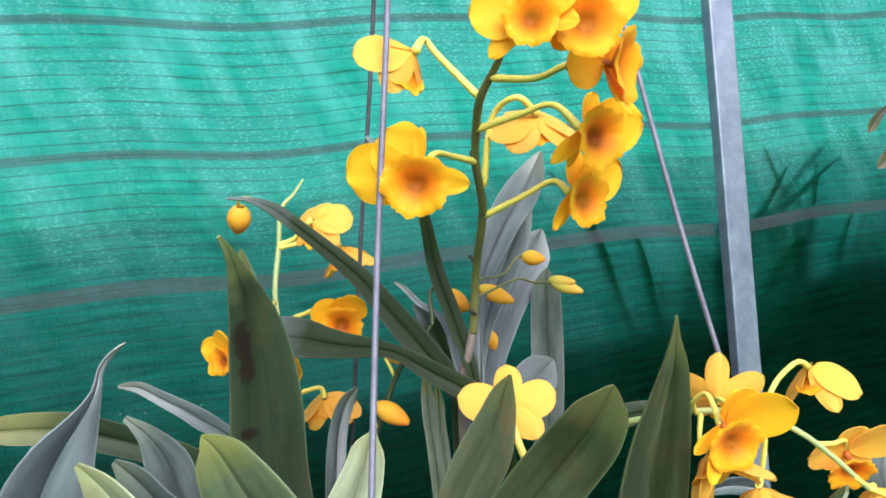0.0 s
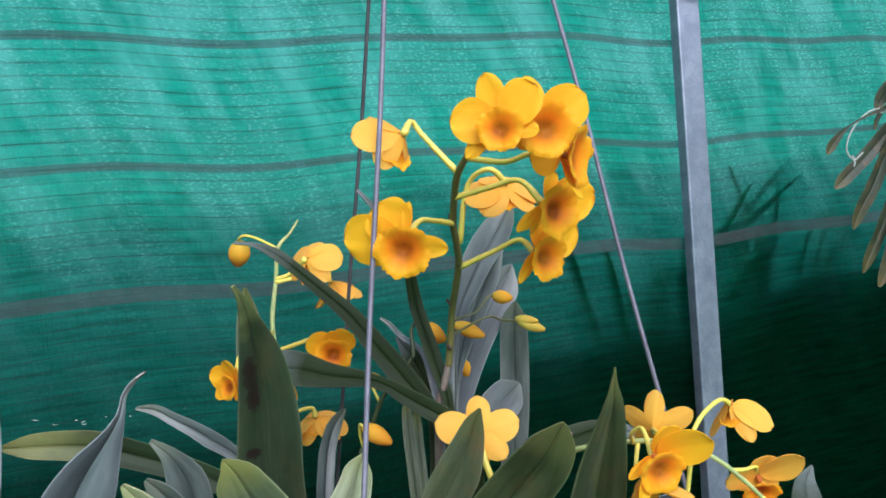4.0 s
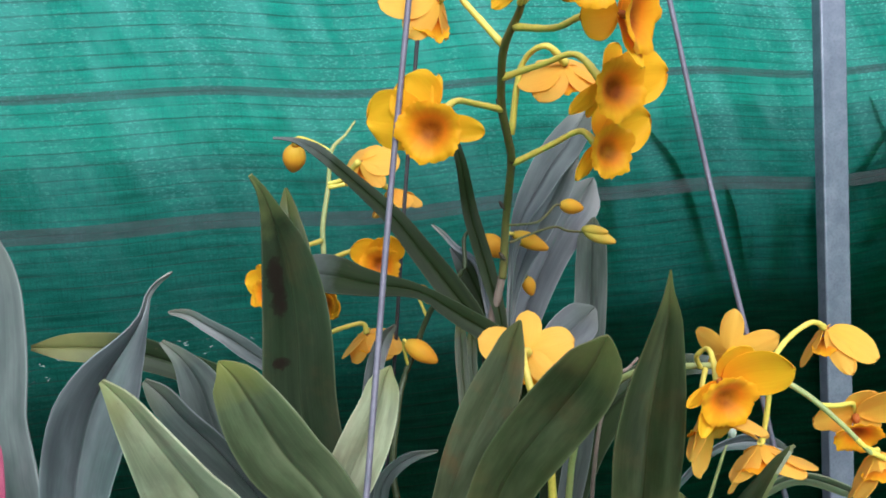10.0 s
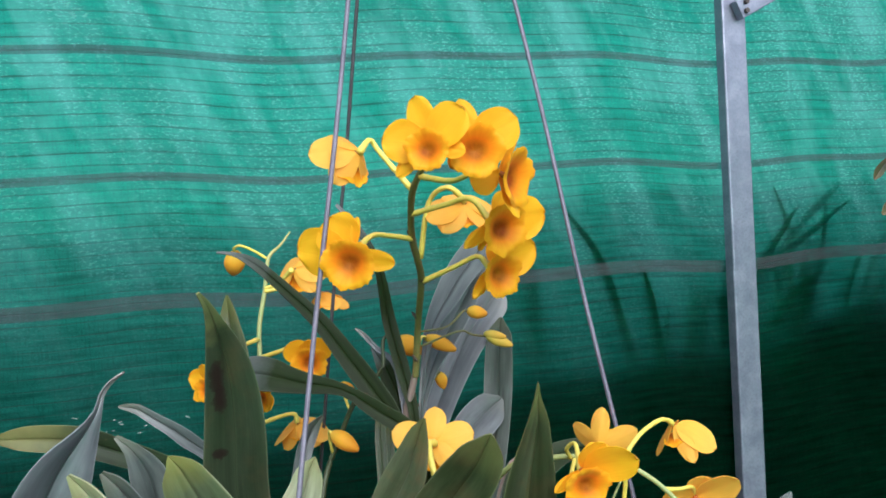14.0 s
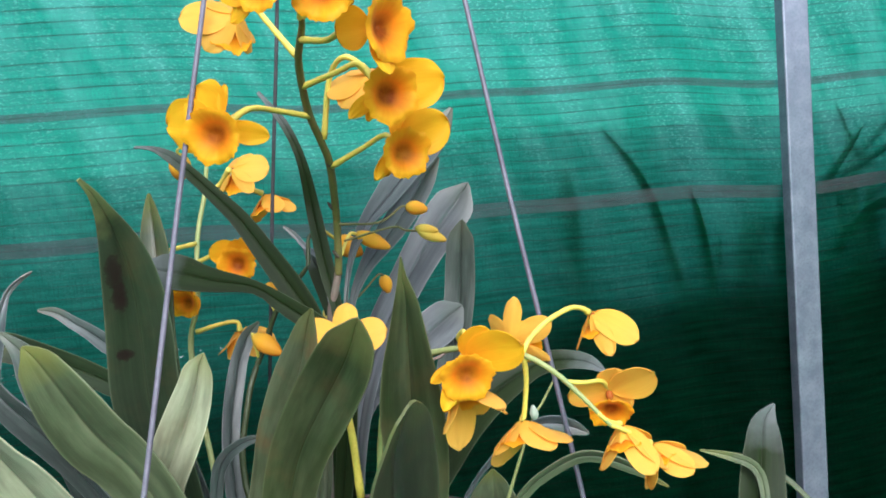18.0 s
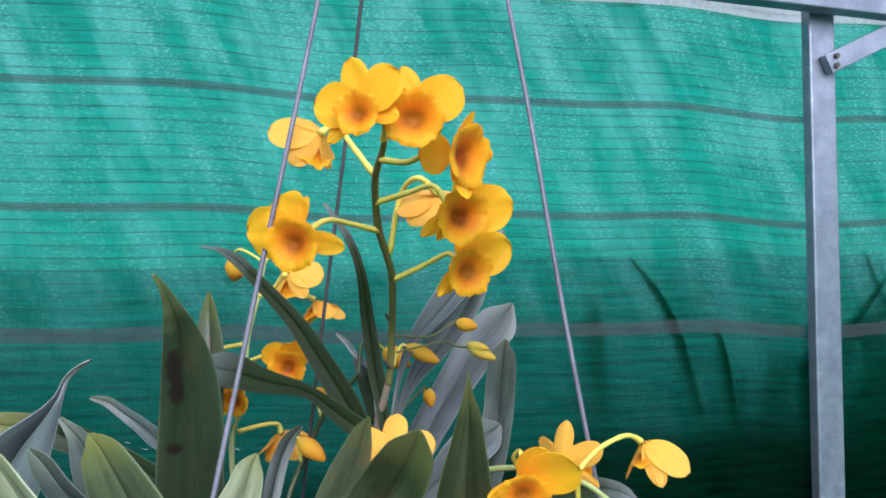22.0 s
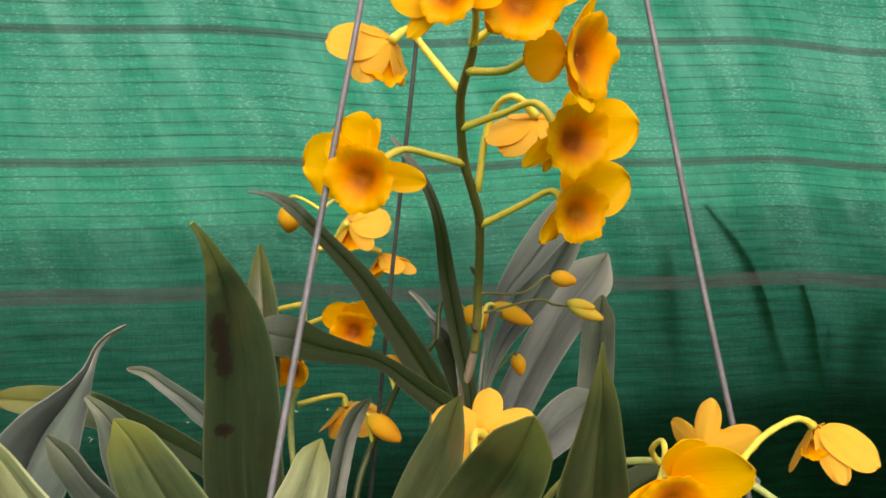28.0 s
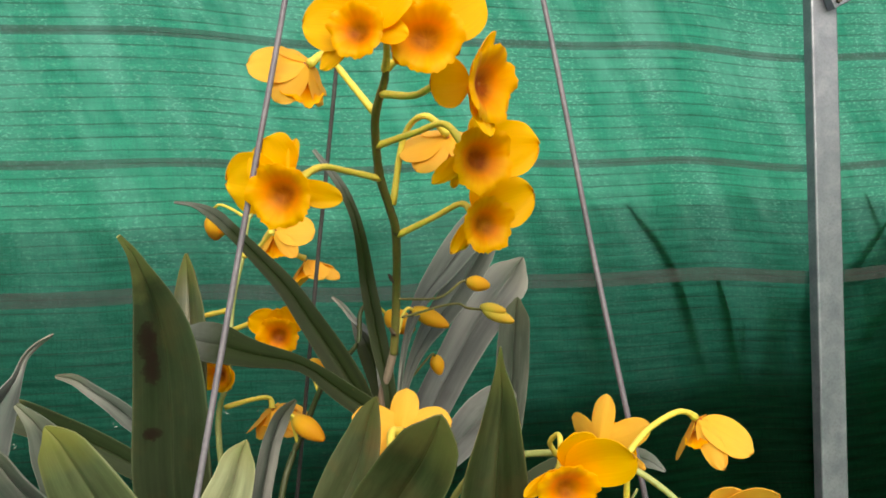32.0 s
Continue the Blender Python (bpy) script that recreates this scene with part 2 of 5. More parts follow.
def petal_material(name, inner, outer, edge, radial=False):
    m = Mat(name)
    u, v = m.uv()
    fine = m.noise(1.0, 3, m.coords("UV", (26, 1.2, 1)))
    soft = m.noise(55, 3)
    if radial:
        r = m.math("ADD", v, m.math("MULTIPLY", m.math("SUBTRACT", m.noise(120, 4), 0.5), 0.22))
        col = m.ramp(r, [(0.0, inner), (0.24, inner), (0.50, outer), (0.80, edge), (1.0, edge)])
    else:
        col = m.ramp(v, [(0.0, inner), (0.35, outer), (1.0, edge)])
    col = m.mix(m.math("MULTIPLY", m.ramp(fine, [(0.35, 0.0), (0.7, 1.0)]), 0.34), col, tuple(c * k for c, k in zip(outer, (0.86, 0.72, 0.7))))
    col = m.mix(m.math("MULTIPLY", m.ramp(soft, [(0.4, 0.0), (0.7, 1.0)]), 0.25), col, tuple(min(1.0, c * 1.1) for c in edge))
    if not radial:
        worn = m.ramp(m.math("ADD", v, m.math("MULTIPLY", m.math("SUBTRACT", m.noise(160, 3), 0.5), 0.16)), [(0.985, 0.0), (1.03, 1.0)])
        col = m.mix(m.math("MULTIPLY", worn, 0.7), col, (0.42, 0.17, 0.02))
        col = m.mix(m.math("MULTIPLY", m.ramp(m.noise(24, 3), [(0.45, 0.0), (0.7, 1.0)]), 0.3), col, tuple(c * k for c, k in zip(inner, (1.0, 0.9, 1.0))))
    bump = m.bump(fine, 0.3, 0.0006)
    b = m.n("BsdfPrincipled", Roughness=0.5, Normal=bump)
    m.put(b.inputs["Base Color"], col)
    b.inputs["Specular IOR Level"].default_value = 0.2
    b.inputs["Sheen Weight"].default_value = 0.04
    tra = m.n("BsdfTranslucent").outputs[0]
    m.t.links.new(col, tra.node.inputs[0])
    return m.close(mixed(m, 0.50, b.outputs[0], tra))


def plain_material(name, a, b, scale, rough=0.6, metal=0.0, bump=0.3, distance=0.001, stretch=(1, 1, 1), tint=None, spec=0.5):
    m = Mat(name)
    vec = m.coords("Object", stretch)
    big = m.noise(scale, 5, vec)
    fine = m.noise(scale * 9, 4, vec)
    col = m.mix(m.ramp(big, [(0.35, 0.0), (0.68, 1.0)]), a, b)
    col = m.mix(m.math("MULTIPLY", m.ramp(fine, [(0.45, 0.0), (0.7, 1.0)]), 0.3), col, tint or tuple(c * 0.55 for c in a))
    p = m.n("BsdfPrincipled", Metallic=metal, Normal=m.bump(m.math("ADD", fine, big), bump, distance))
    m.put(p.inputs["Base Color"], col)
    p.inputs["Specular IOR Level"].default_value = spec
    m.put(p.inputs["Roughness"], m.math("ADD", rough - 0.1, m.math("MULTIPLY", fine, 0.2)))
    return m.close(p.outputs[0])


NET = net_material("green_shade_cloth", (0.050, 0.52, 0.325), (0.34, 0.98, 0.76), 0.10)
HEM = net_material("shade_cloth_hem", (0.44, 0.46, 0.37), (0.74, 0.74, 0.68), 0.38, (0.85, 0.88, 0.78))
BAND = band_material("woven_band", (0.040, 0.043, 0.045), (0.070, 0.072, 0.074), 0.46)
GALV = plain_material("galvanised_steel", (0.185, 0.197, 0.25), (0.28, 0.295, 0.36), 22, 0.42, 0.5, 0.15, 0.0005)
RUST = plain_material("rusty_steel", (0.05, 0.04, 0.035), (0.12, 0.10, 0.09), 40, 0.6, 0.5)
WIRE = plain_material("lilac_grey_wire", (0.13, 0.115, 0.15), (0.20, 0.18, 0.225), 60, 0.55, 0.2, 0.2)
WIRE_DARK = plain_material("dull_dark_wire", (0.045, 0.04, 0.045), (0.085, 0.075, 0.08), 60, 0.6, 0.2, 0.2)
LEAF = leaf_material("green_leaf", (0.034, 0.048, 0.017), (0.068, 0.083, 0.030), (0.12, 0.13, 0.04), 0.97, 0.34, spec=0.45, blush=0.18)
# grey tip colour holds the sky sheen of the upturned leaf ends
LEAF_DARK = leaf_material("dark_olive_leaf", (0.018, 0.030, 0.009), (0.024, 0.036, 0.012), (0.16, 0.175, 0.17), 0.93, 0.45, spec=0.12, sheen_share=0.10)
LEAF_SPOT = leaf_material("spotted_leaf", (0.022, 0.036, 0.016), (0.042, 0.060, 0.028), (0.24, 0.27, 0.10), 0.95, spec=0.3, sheen_share=0.3,
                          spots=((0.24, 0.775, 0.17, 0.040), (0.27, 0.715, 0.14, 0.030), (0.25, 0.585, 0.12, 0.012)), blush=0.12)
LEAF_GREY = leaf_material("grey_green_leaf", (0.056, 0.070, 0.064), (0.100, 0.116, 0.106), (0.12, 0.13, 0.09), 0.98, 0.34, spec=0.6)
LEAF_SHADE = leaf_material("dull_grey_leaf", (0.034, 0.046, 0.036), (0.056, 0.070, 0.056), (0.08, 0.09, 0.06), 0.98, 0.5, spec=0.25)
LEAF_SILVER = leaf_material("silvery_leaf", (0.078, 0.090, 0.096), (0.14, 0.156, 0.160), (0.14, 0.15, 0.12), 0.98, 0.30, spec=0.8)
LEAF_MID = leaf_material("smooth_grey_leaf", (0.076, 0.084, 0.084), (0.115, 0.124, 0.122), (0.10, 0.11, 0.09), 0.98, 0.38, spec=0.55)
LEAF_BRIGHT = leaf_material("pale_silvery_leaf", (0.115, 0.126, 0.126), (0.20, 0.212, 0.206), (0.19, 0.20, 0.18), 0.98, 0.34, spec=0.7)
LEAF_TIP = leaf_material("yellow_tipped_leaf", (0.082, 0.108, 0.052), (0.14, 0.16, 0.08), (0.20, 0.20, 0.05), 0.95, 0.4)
LEAF_EDGED = leaf_material("yellow_ended_leaf", (0.022, 0.038, 0.014), (0.040, 0.056, 0.022), (0.24, 0.235, 0.08), 0.86, 0.42, spec=0.2, sheen_share=0.15)
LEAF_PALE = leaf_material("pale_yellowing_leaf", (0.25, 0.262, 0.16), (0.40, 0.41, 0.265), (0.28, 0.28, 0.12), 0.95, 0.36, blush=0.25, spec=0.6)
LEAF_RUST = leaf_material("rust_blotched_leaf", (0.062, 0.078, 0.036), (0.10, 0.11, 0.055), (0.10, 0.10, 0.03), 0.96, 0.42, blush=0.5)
# silhouette leaves: the darkness against the light is put into this colour
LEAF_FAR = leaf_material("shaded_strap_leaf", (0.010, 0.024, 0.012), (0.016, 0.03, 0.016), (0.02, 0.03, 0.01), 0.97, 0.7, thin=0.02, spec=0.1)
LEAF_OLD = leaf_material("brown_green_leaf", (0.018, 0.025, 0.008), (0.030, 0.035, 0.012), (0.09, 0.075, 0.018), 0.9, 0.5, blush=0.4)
PETAL = petal_material("golden_petal", (0.96, 0.46, 0.006), (0.985, 0.58, 0.010), (0.99, 0.63, 0.018))
PETAL_BACK = petal_material("pale_golden_petal", (0.97, 0.58, 0.06), (0.98, 0.63, 0.09), (0.985, 0.64, 0.12))
LIP = petal_material("orange_throated_lip", (0.42, 0.075, 0.003), (0.94, 0.33, 0.005), (0.99, 0.57, 0.012), True)
BUD = petal_material("golden_bud", (0.78, 0.58, 0.07), (0.92, 0.56, 0.04), (0.86, 0.40, 0.03))
BUD_GREEN = petal_material("greenish_bud", (0.58, 0.56, 0.12), (0.80, 0.66, 0.12), (0.80, 0.52, 0.07))
COLUMN = plain_material("orange_column", (0.36, 0.085, 0.003), (0.46, 0.12, 0.004), 80, 0.7)
STEM = plain_material("olive_stem", (0.105, 0.105, 0.025), (0.17, 0.145, 0.04), 50, 0.5, 0, 0.2)
STEM_DARK = plain_material("dark_green_stem", (0.030, 0.045, 0.012), (0.05, 0.06, 0.02), 50, 0.5, 0, 0.2)
PALE_BUD = plain_material("whitish_green_bud", (0.50, 0.55, 0.42), (0.62, 0.66, 0.52), 90, 0.5)
STEM_PALE = plain_material("pale_green_stem", (0.28, 0.33, 0.11), (0.38, 0.40, 0.14), 60, 0.5, 0, 0.2)
CANE = plain_material("papery_cane", (0.15, 0.105, 0.085), (0.25, 0.19, 0.15), 60, 0.7, 0, 0.5, 0.001, (4, 4, 1), (0.16, 0.12, 0.09))
PEDICEL = plain_material("yellow_green_pedicel", (0.66, 0.54, 0.08), (0.78, 0.62, 0.10), 70, 0.45, 0, 0.15)
PINK = plain_material("pink_paint", (0.34, 0.055, 0.115), (0.42, 0.085, 0.15), 90, 0.6)
CLAY = plain_material("brown_plastic", (0.09, 0.055, 0.04), (0.13, 0.08, 0.06), 20, 0.55)
BARK = plain_material("bark_chips", (0.045, 0.03, 0.02), (0.10, 0.07, 0.045), 90, 0.85, 0, 0.8, 0.004)
EARTH = plain_material("pale_gravel", (0.10, 0.10, 0.075), (0.16, 0.15, 0.12), 6, 0.95, 0, 0.8, 0.02)
# far darker than foliage: the shade between the leaves is in this colour
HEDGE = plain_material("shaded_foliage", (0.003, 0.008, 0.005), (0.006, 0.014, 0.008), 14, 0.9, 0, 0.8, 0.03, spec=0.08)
WHITE = plain_material("off_white_fleck", (0.28, 0.38, 0.35), (0.42, 0.50, 0.47), 200, 0.7)
ROOT = plain_material("aerial_root", (0.32, 0.33, 0.30), (0.45, 0.46, 0.42), 60, 0.7)

# ---------------- mesh helpers ----------------


def link(name, bm, material, parent=None, label="", smooth=True):
    me = bpy.data.meshes.new(name)
    bm.normal_update()
    bm.to_mesh(me)
    bm.free()
    me.materials.append(material)
    if smooth:
        me.polygons.foreach_set("use_smooth", [True] * len(me.polygons))
    ob = new(name, me)
    if parent is not None:
        ob.parent = parent
    if label:
        ob["label"] = label
    return ob


def spline(pts, n):
    """Points along a Catmull-Rom curve through pts (tuples of any length)."""
    p = np.array(pts, float)
    p = np.vstack([2 * p[0] - p[1], p, 2 * p[-1] - p[-2]])
    out = []
    for i in range(n):
        s = i / (n - 1) * (len(p) - 3)
        k = min(int(s), len(p) - 4)
        f = s - k
        a, b, c, d = p[k:k + 4]
        out.append(0.5 * (2 * b + (c - a) * f + (2 * a - 5 * b + 4 * c - d) * f * f + (3 * b - a - 3 * c + d) * f ** 3))
    return np.array(out)


def even_spline(pts, n):
    """Points at even steps along a smooth curve through unevenly spaced pts."""
    p = np.array(pts, float)
    at = np.r_[0, np.cumsum(np.linalg.norm(np.diff(p[:, :3], axis=0), axis=1))]
    slope = np.zeros_like(p)
    step = np.diff(p, axis=0) / np.diff(at)[:, None]
    gap = np.diff(at)
    slope[1:-1] = (step[:-1] * gap[1:, None] + step[1:] * gap[:-1, None]) / (gap[:-1] + gap[1:])[:, None]
    slope[0], slope[-1] = step[0], step[-1]
    out = []
    for d in np.linspace(0, at[-1], n):
        k = min(int(np.searchsorted(at, d, "right")) - 1, len(p) - 2)
        h = at[k + 1] - at[k]
        f = (d - at[k]) / h
        a, b = 2 * f ** 3 - 3 * f * f + 1, f ** 3 - 2 * f * f + f
        out.append(a * p[k] + b * h * slope[k] + (1 - a) * p[k + 1] + (f ** 3 - f * f) * h * slope[k + 1])
    return np.array(out)


def sheet(bm, grid, uvs, thick, wrap=False):
    """A thin closed skin over a grid of points (rows by columns)."""
    rows, cols = grid.shape[:2]
    du = np.gradient(grid, axis=1)
    if wrap:
        du[:, 0] = du[:, -1] = (grid[:, 1] - grid[:, -2]) / 2
    dv = np.gradient(grid, axis=0)
    nor = np.cross(du, dv)
    nor /= np.maximum(np.linalg.norm(nor, axis=2, keepdims=True), 1e-9)
    layer = bm.loops.layers.uv.verify()
    sides = []
    for sgn in (0.5, -0.5):
        sides.append([[bm.verts.new(grid[i, j] + nor[i, j] * thick * sgn) for j in range(cols)] for i in range(rows)])

    def face(vs, ids, rim=False):
        f = bm.faces.new(vs)
        if rim:
            for e in f.edges:
                e.smooth = False
        for lp, (i, j) in zip(f.loops, ids):
            lp[layer].uv = uvs[i, j]

    for i in range(rows - 1):
        for j in range(cols - 1):
            ids = [(i, j), (i, j + 1), (i + 1, j + 1), (i + 1, j)]
            face([sides[0][a][b] for a, b in ids], ids)
            ids = ids[::-1]
            face([sides[1][a][b] for a, b in ids], ids)
    if wrap:
        for i, row in ((0, range(cols - 1)), (rows - 1, range(cols - 1))):
            for j in row:
                ids = [(i, j), (i, j + 1)] if i else [(i, j + 1), (i, j)]
                b, a = ids
                face([sides[0][b[0]][b[1]], sides[0][a[0]][a[1]], sides[1][a[0]][a[1]], sides[1][b[0]][b[1]]], [b, a, a, b], True)
        bmesh.ops.remove_doubles(bm, verts=bm.verts, dist=1e-6)
        return
    rim = [(0, j) for j in range(cols)] + [(i, cols - 1) for i in range(1, rows)]
    rim += [(rows - 1, j) for j in range(cols - 2, -1, -1)] + [(i, 0) for i in range(rows - 2, 0, -1)]
    for a, b in zip(rim, rim[1:] + rim[:1]):
        face([sides[0][b[0]][b[1]], sides[0][a[0]][a[1]], sides[1][a[0]][a[1]], sides[1][b[0]][b[1]]], [b, a, a, b], True)


def tube(bm, pts, radii, n=14, seg=8, wobble=0.0):
    """A round stem through pts; radii: one, or one a point."""
    radii = radii if isinstance(radii, (list, tuple)) else [radii] * len(pts)
    c = spline([(*p, r) for p, r in zip(pts, radii)], n)
    tan = np.gradient(c[:, :3], axis=0)
    layer = bm.loops.layers.uv.verify()
    ref = Vector((0.31, 0.2, 0.93)) if abs(Vector(tan[0]).normalized().z) < 0.9 else Vector((1, 0.1, 0))
    rings = []
    for i in range(n):
        t = Vector(tan[i]).normalized()
        a = t.cross(ref).normalized()
        b = t.cross(a)
        r = float(c[i, 3]) * (1 + wobble * math.sin(i * 2.3))
        rings.append([bm.verts.new(Vector(c[i, :3]) + r * (a * math.cos(2 * math.pi * k / seg) + b * math.sin(2 * math.pi * k / seg))) for k in range(seg)])
    for i in range(n - 1):
        for k in range(seg):
            vs = [rings[i][k], rings[i][(k + 1) % seg], rings[i + 1][(k + 1) % seg], rings[i + 1][k]]
            f = bm.faces.new(vs)
            for lp, (x, y) in zip(f.loops, ((k, i), (k + 1, i), (k + 1, i + 1), (k, i + 1))):
                lp[layer].uv = (x / seg, y / (n - 1))
    for ring in (rings[0][::-1], rings[-1]):
        bm.faces.new(ring)


def box(bm, centre, size, m=None, bevel=0.0):
    made = bmesh.ops.create_cube(bm, size=1.0)["verts"]
    bmesh.ops.scale(bm, vec=size, verts=made)
    if bevel:
        es = list({e for v in made for e in v.link_edges})
        res = bmesh.ops.bevel(bm, geom=es, offset=bevel, segments=2, affect="EDGES", profile=0.5)
        made = list({v for f in res["faces"] for v in f.verts} | {v for v in made if v.is_valid})
    mat = Matrix.Translation(centre) @ (m or Matrix())
    bmesh.ops.transform(bm, matrix=mat, verts=made)


def leaf(parent, pts, material, tilt=0.0, tip_tilt=None, fold=0.32, label="", wave=0.0, name="leaf", thick=0.0009, face=(0.05, -1.0, 0.12)):
    """A strap leaf; pts run from the tip to the base as (x, y, z, width). tilt turns the blade about its own axis."""
    n = 36
    across = (-1.0, -0.8, -0.5, -0.2, -0.05, 0.0, 0.05, 0.2, 0.5, 0.8, 1.0)
    cols = len(across)
    fine = even_spline(pts[::-1], 181)
    c = np.array([fine[round(180 * (1 - (1 - i / (n - 1)) ** 1.35))] for i in range(n)])
    blunt = pts[0][3] > 0.0035
    tan = np.gradient(c[:, :3], axis=0)
    tip_tilt = tilt if tip_tilt is None else tip_tilt
    ripple = random.Random(int(abs(pts[0][0]) * 1e5) + int(pts[0][2] * 1e4))
    p1, p2 = ripple.uniform(0, 6), ripple.uniform(0, 6)
    grid, uvs = np.zeros((n, cols, 3)), np.zeros((n, cols, 2))
    for i in range(n):
        s = 1 - (1 - i / (n - 1)) ** 1.35
        t = Vector(tan[i]).normalized()
        f = Vector(face).normalized()
        side = t.cross(f).normalized()
        turn = Matrix.Rotation(radians(tilt + (tip_tilt - tilt) * s ** 1.5), 3, t)
        side = turn @ side
        nor = side.cross(t).normalized()
        w = float(max(c[i, 3], 0.0004)) / 2
        if blunt and s > 0.94:
            w *= math.sqrt(max(0.004, 1 - ((s - 0.94) / 0.06) ** 2))
        for j, v in enumerate(across):
            lift = fold * (abs(v) ** 0.9 * 1.25 - 0.45 * v * v) - 0.05 * (v == 0)
            lift += (0.05 * math.sin(8 * s + p1) + 0.03 * math.sin(19 * s + p2)) * v + wave * math.sin(9 * s + 2.2 * v) * abs(v)
            grid[i, j] = Vector(c[i, :3]) + side * (v * w) + nor * (w * (lift - fold * 0.45))
            uvs[i, j] = ((v + 1) / 2, s)
    bm = bmesh.new()
    sheet(bm, grid, uvs, thick)
    return link(name, bm, material, parent, label)


def petal_grid(length, width, cup, bend, n=20, cols=15, blunt=0.62, notch=0.0, ruffle=0.0, seed=0):
    """A petal that grows along +Y, with its face to +Z: narrow at the base, round at the end."""
    grid, uvs = np.zeros((n, cols, 3)), np.zeros((n, cols, 2))
    top = (0.62 ** blunt) * (0.38 ** 0.45)
    for i in range(n):
        q = i / (n - 1)
        s = 1 - (1 - q) ** 1.5
        w = width / 2 * (0.12 * (1 - s) + max(s, 0.001) ** blunt * max(1 - s, 0.0008) ** 0.45 / top)
        for j in range(cols):
            v = 2 * j / (cols - 1) - 1
            x = w * v * (1 + ruffle * 0.55 * math.sin(9 * s + 3 * v + seed * 3)) + 0.05 * width * math.sin(3 * s + seed * 2.3) * s
            y = length * s * (1 - 0.03 * v * v + ruffle * 1.2 * math.sin(4.5 * v + seed * 2) * s * (1 - s))
            z = bend * length * s * s + cup * width * v * v * math.sin(math.pi * min(s + 0.1, 1)) + ruffle * length * math.sin(5 * s + 4 * v + seed) * abs(v) * s + 0.35 * ruffle * length * math.sin(13 * s + 7 * v + seed) * v * v * s - 0.018 * width * math.exp(-(v * 3) ** 2)
            grid[i, j] = (x, y, z)
            uvs[i, j] = (j / (cols - 1), s)
    return grid, uvs


def lip_grid(radius, depth, seed, rings=11, seg=72):
    grid, uvs = np.zeros((rings, seg + 1, 3)), np.zeros((rings, seg + 1, 2))
    for i in range(rings):
        r = 0.006 + 0.994 * i / (rings - 1)
        for k in range(seg + 1):
            a = 2 * math.pi * k / seg
            frill = 1 + r ** 4 * (0.04 * math.sin(5 * a + seed) + 0.025 * math.sin(11 * a + 2 * seed)) + r ** 12 * 0.035 * math.sin(31 * a + 3 * math.sin(7 * a + seed))
            down = 1.0 - 0.16 * max(0.0, math.sin(a))
            x = radius * r * math.cos(a) * frill
            y = radius * r * math.sin(a) * frill * down
            z = depth * (r ** 1.6) * (1.0 + 0.35 * math.sin(a)) - 0.34 * depth * r ** 7 + radius * 0.07 * r ** 3 * math.sin(5 * a + seed) + radius * 0.03 * r ** 6 * math.sin(13 * a + seed)
            grid[i, k] = (x, y, z)
            uvs[i, k] = (k / seg, r)
    return grid, uvs


def placed(grid, m):
    flat = np.c_[grid.reshape(-1, 3), np.ones(grid.shape[0] * grid.shape[1])]
    return (flat @ np.array(m).T)[:, :3].reshape(grid.shape)


def aim(at, facing, up=(0, 0, 1), roll=0.0):
    z = Vector(facing).normalized()
    x = Vector(up).cross(z).normalized()
    y = z.cross(x)
    rot = Matrix((x, y, z)).transposed().to_4x4()
    return Matrix.Translation(at) @ rot @ Matrix.Rotation(radians(roll), 4, "Z")


FLOWERS = []


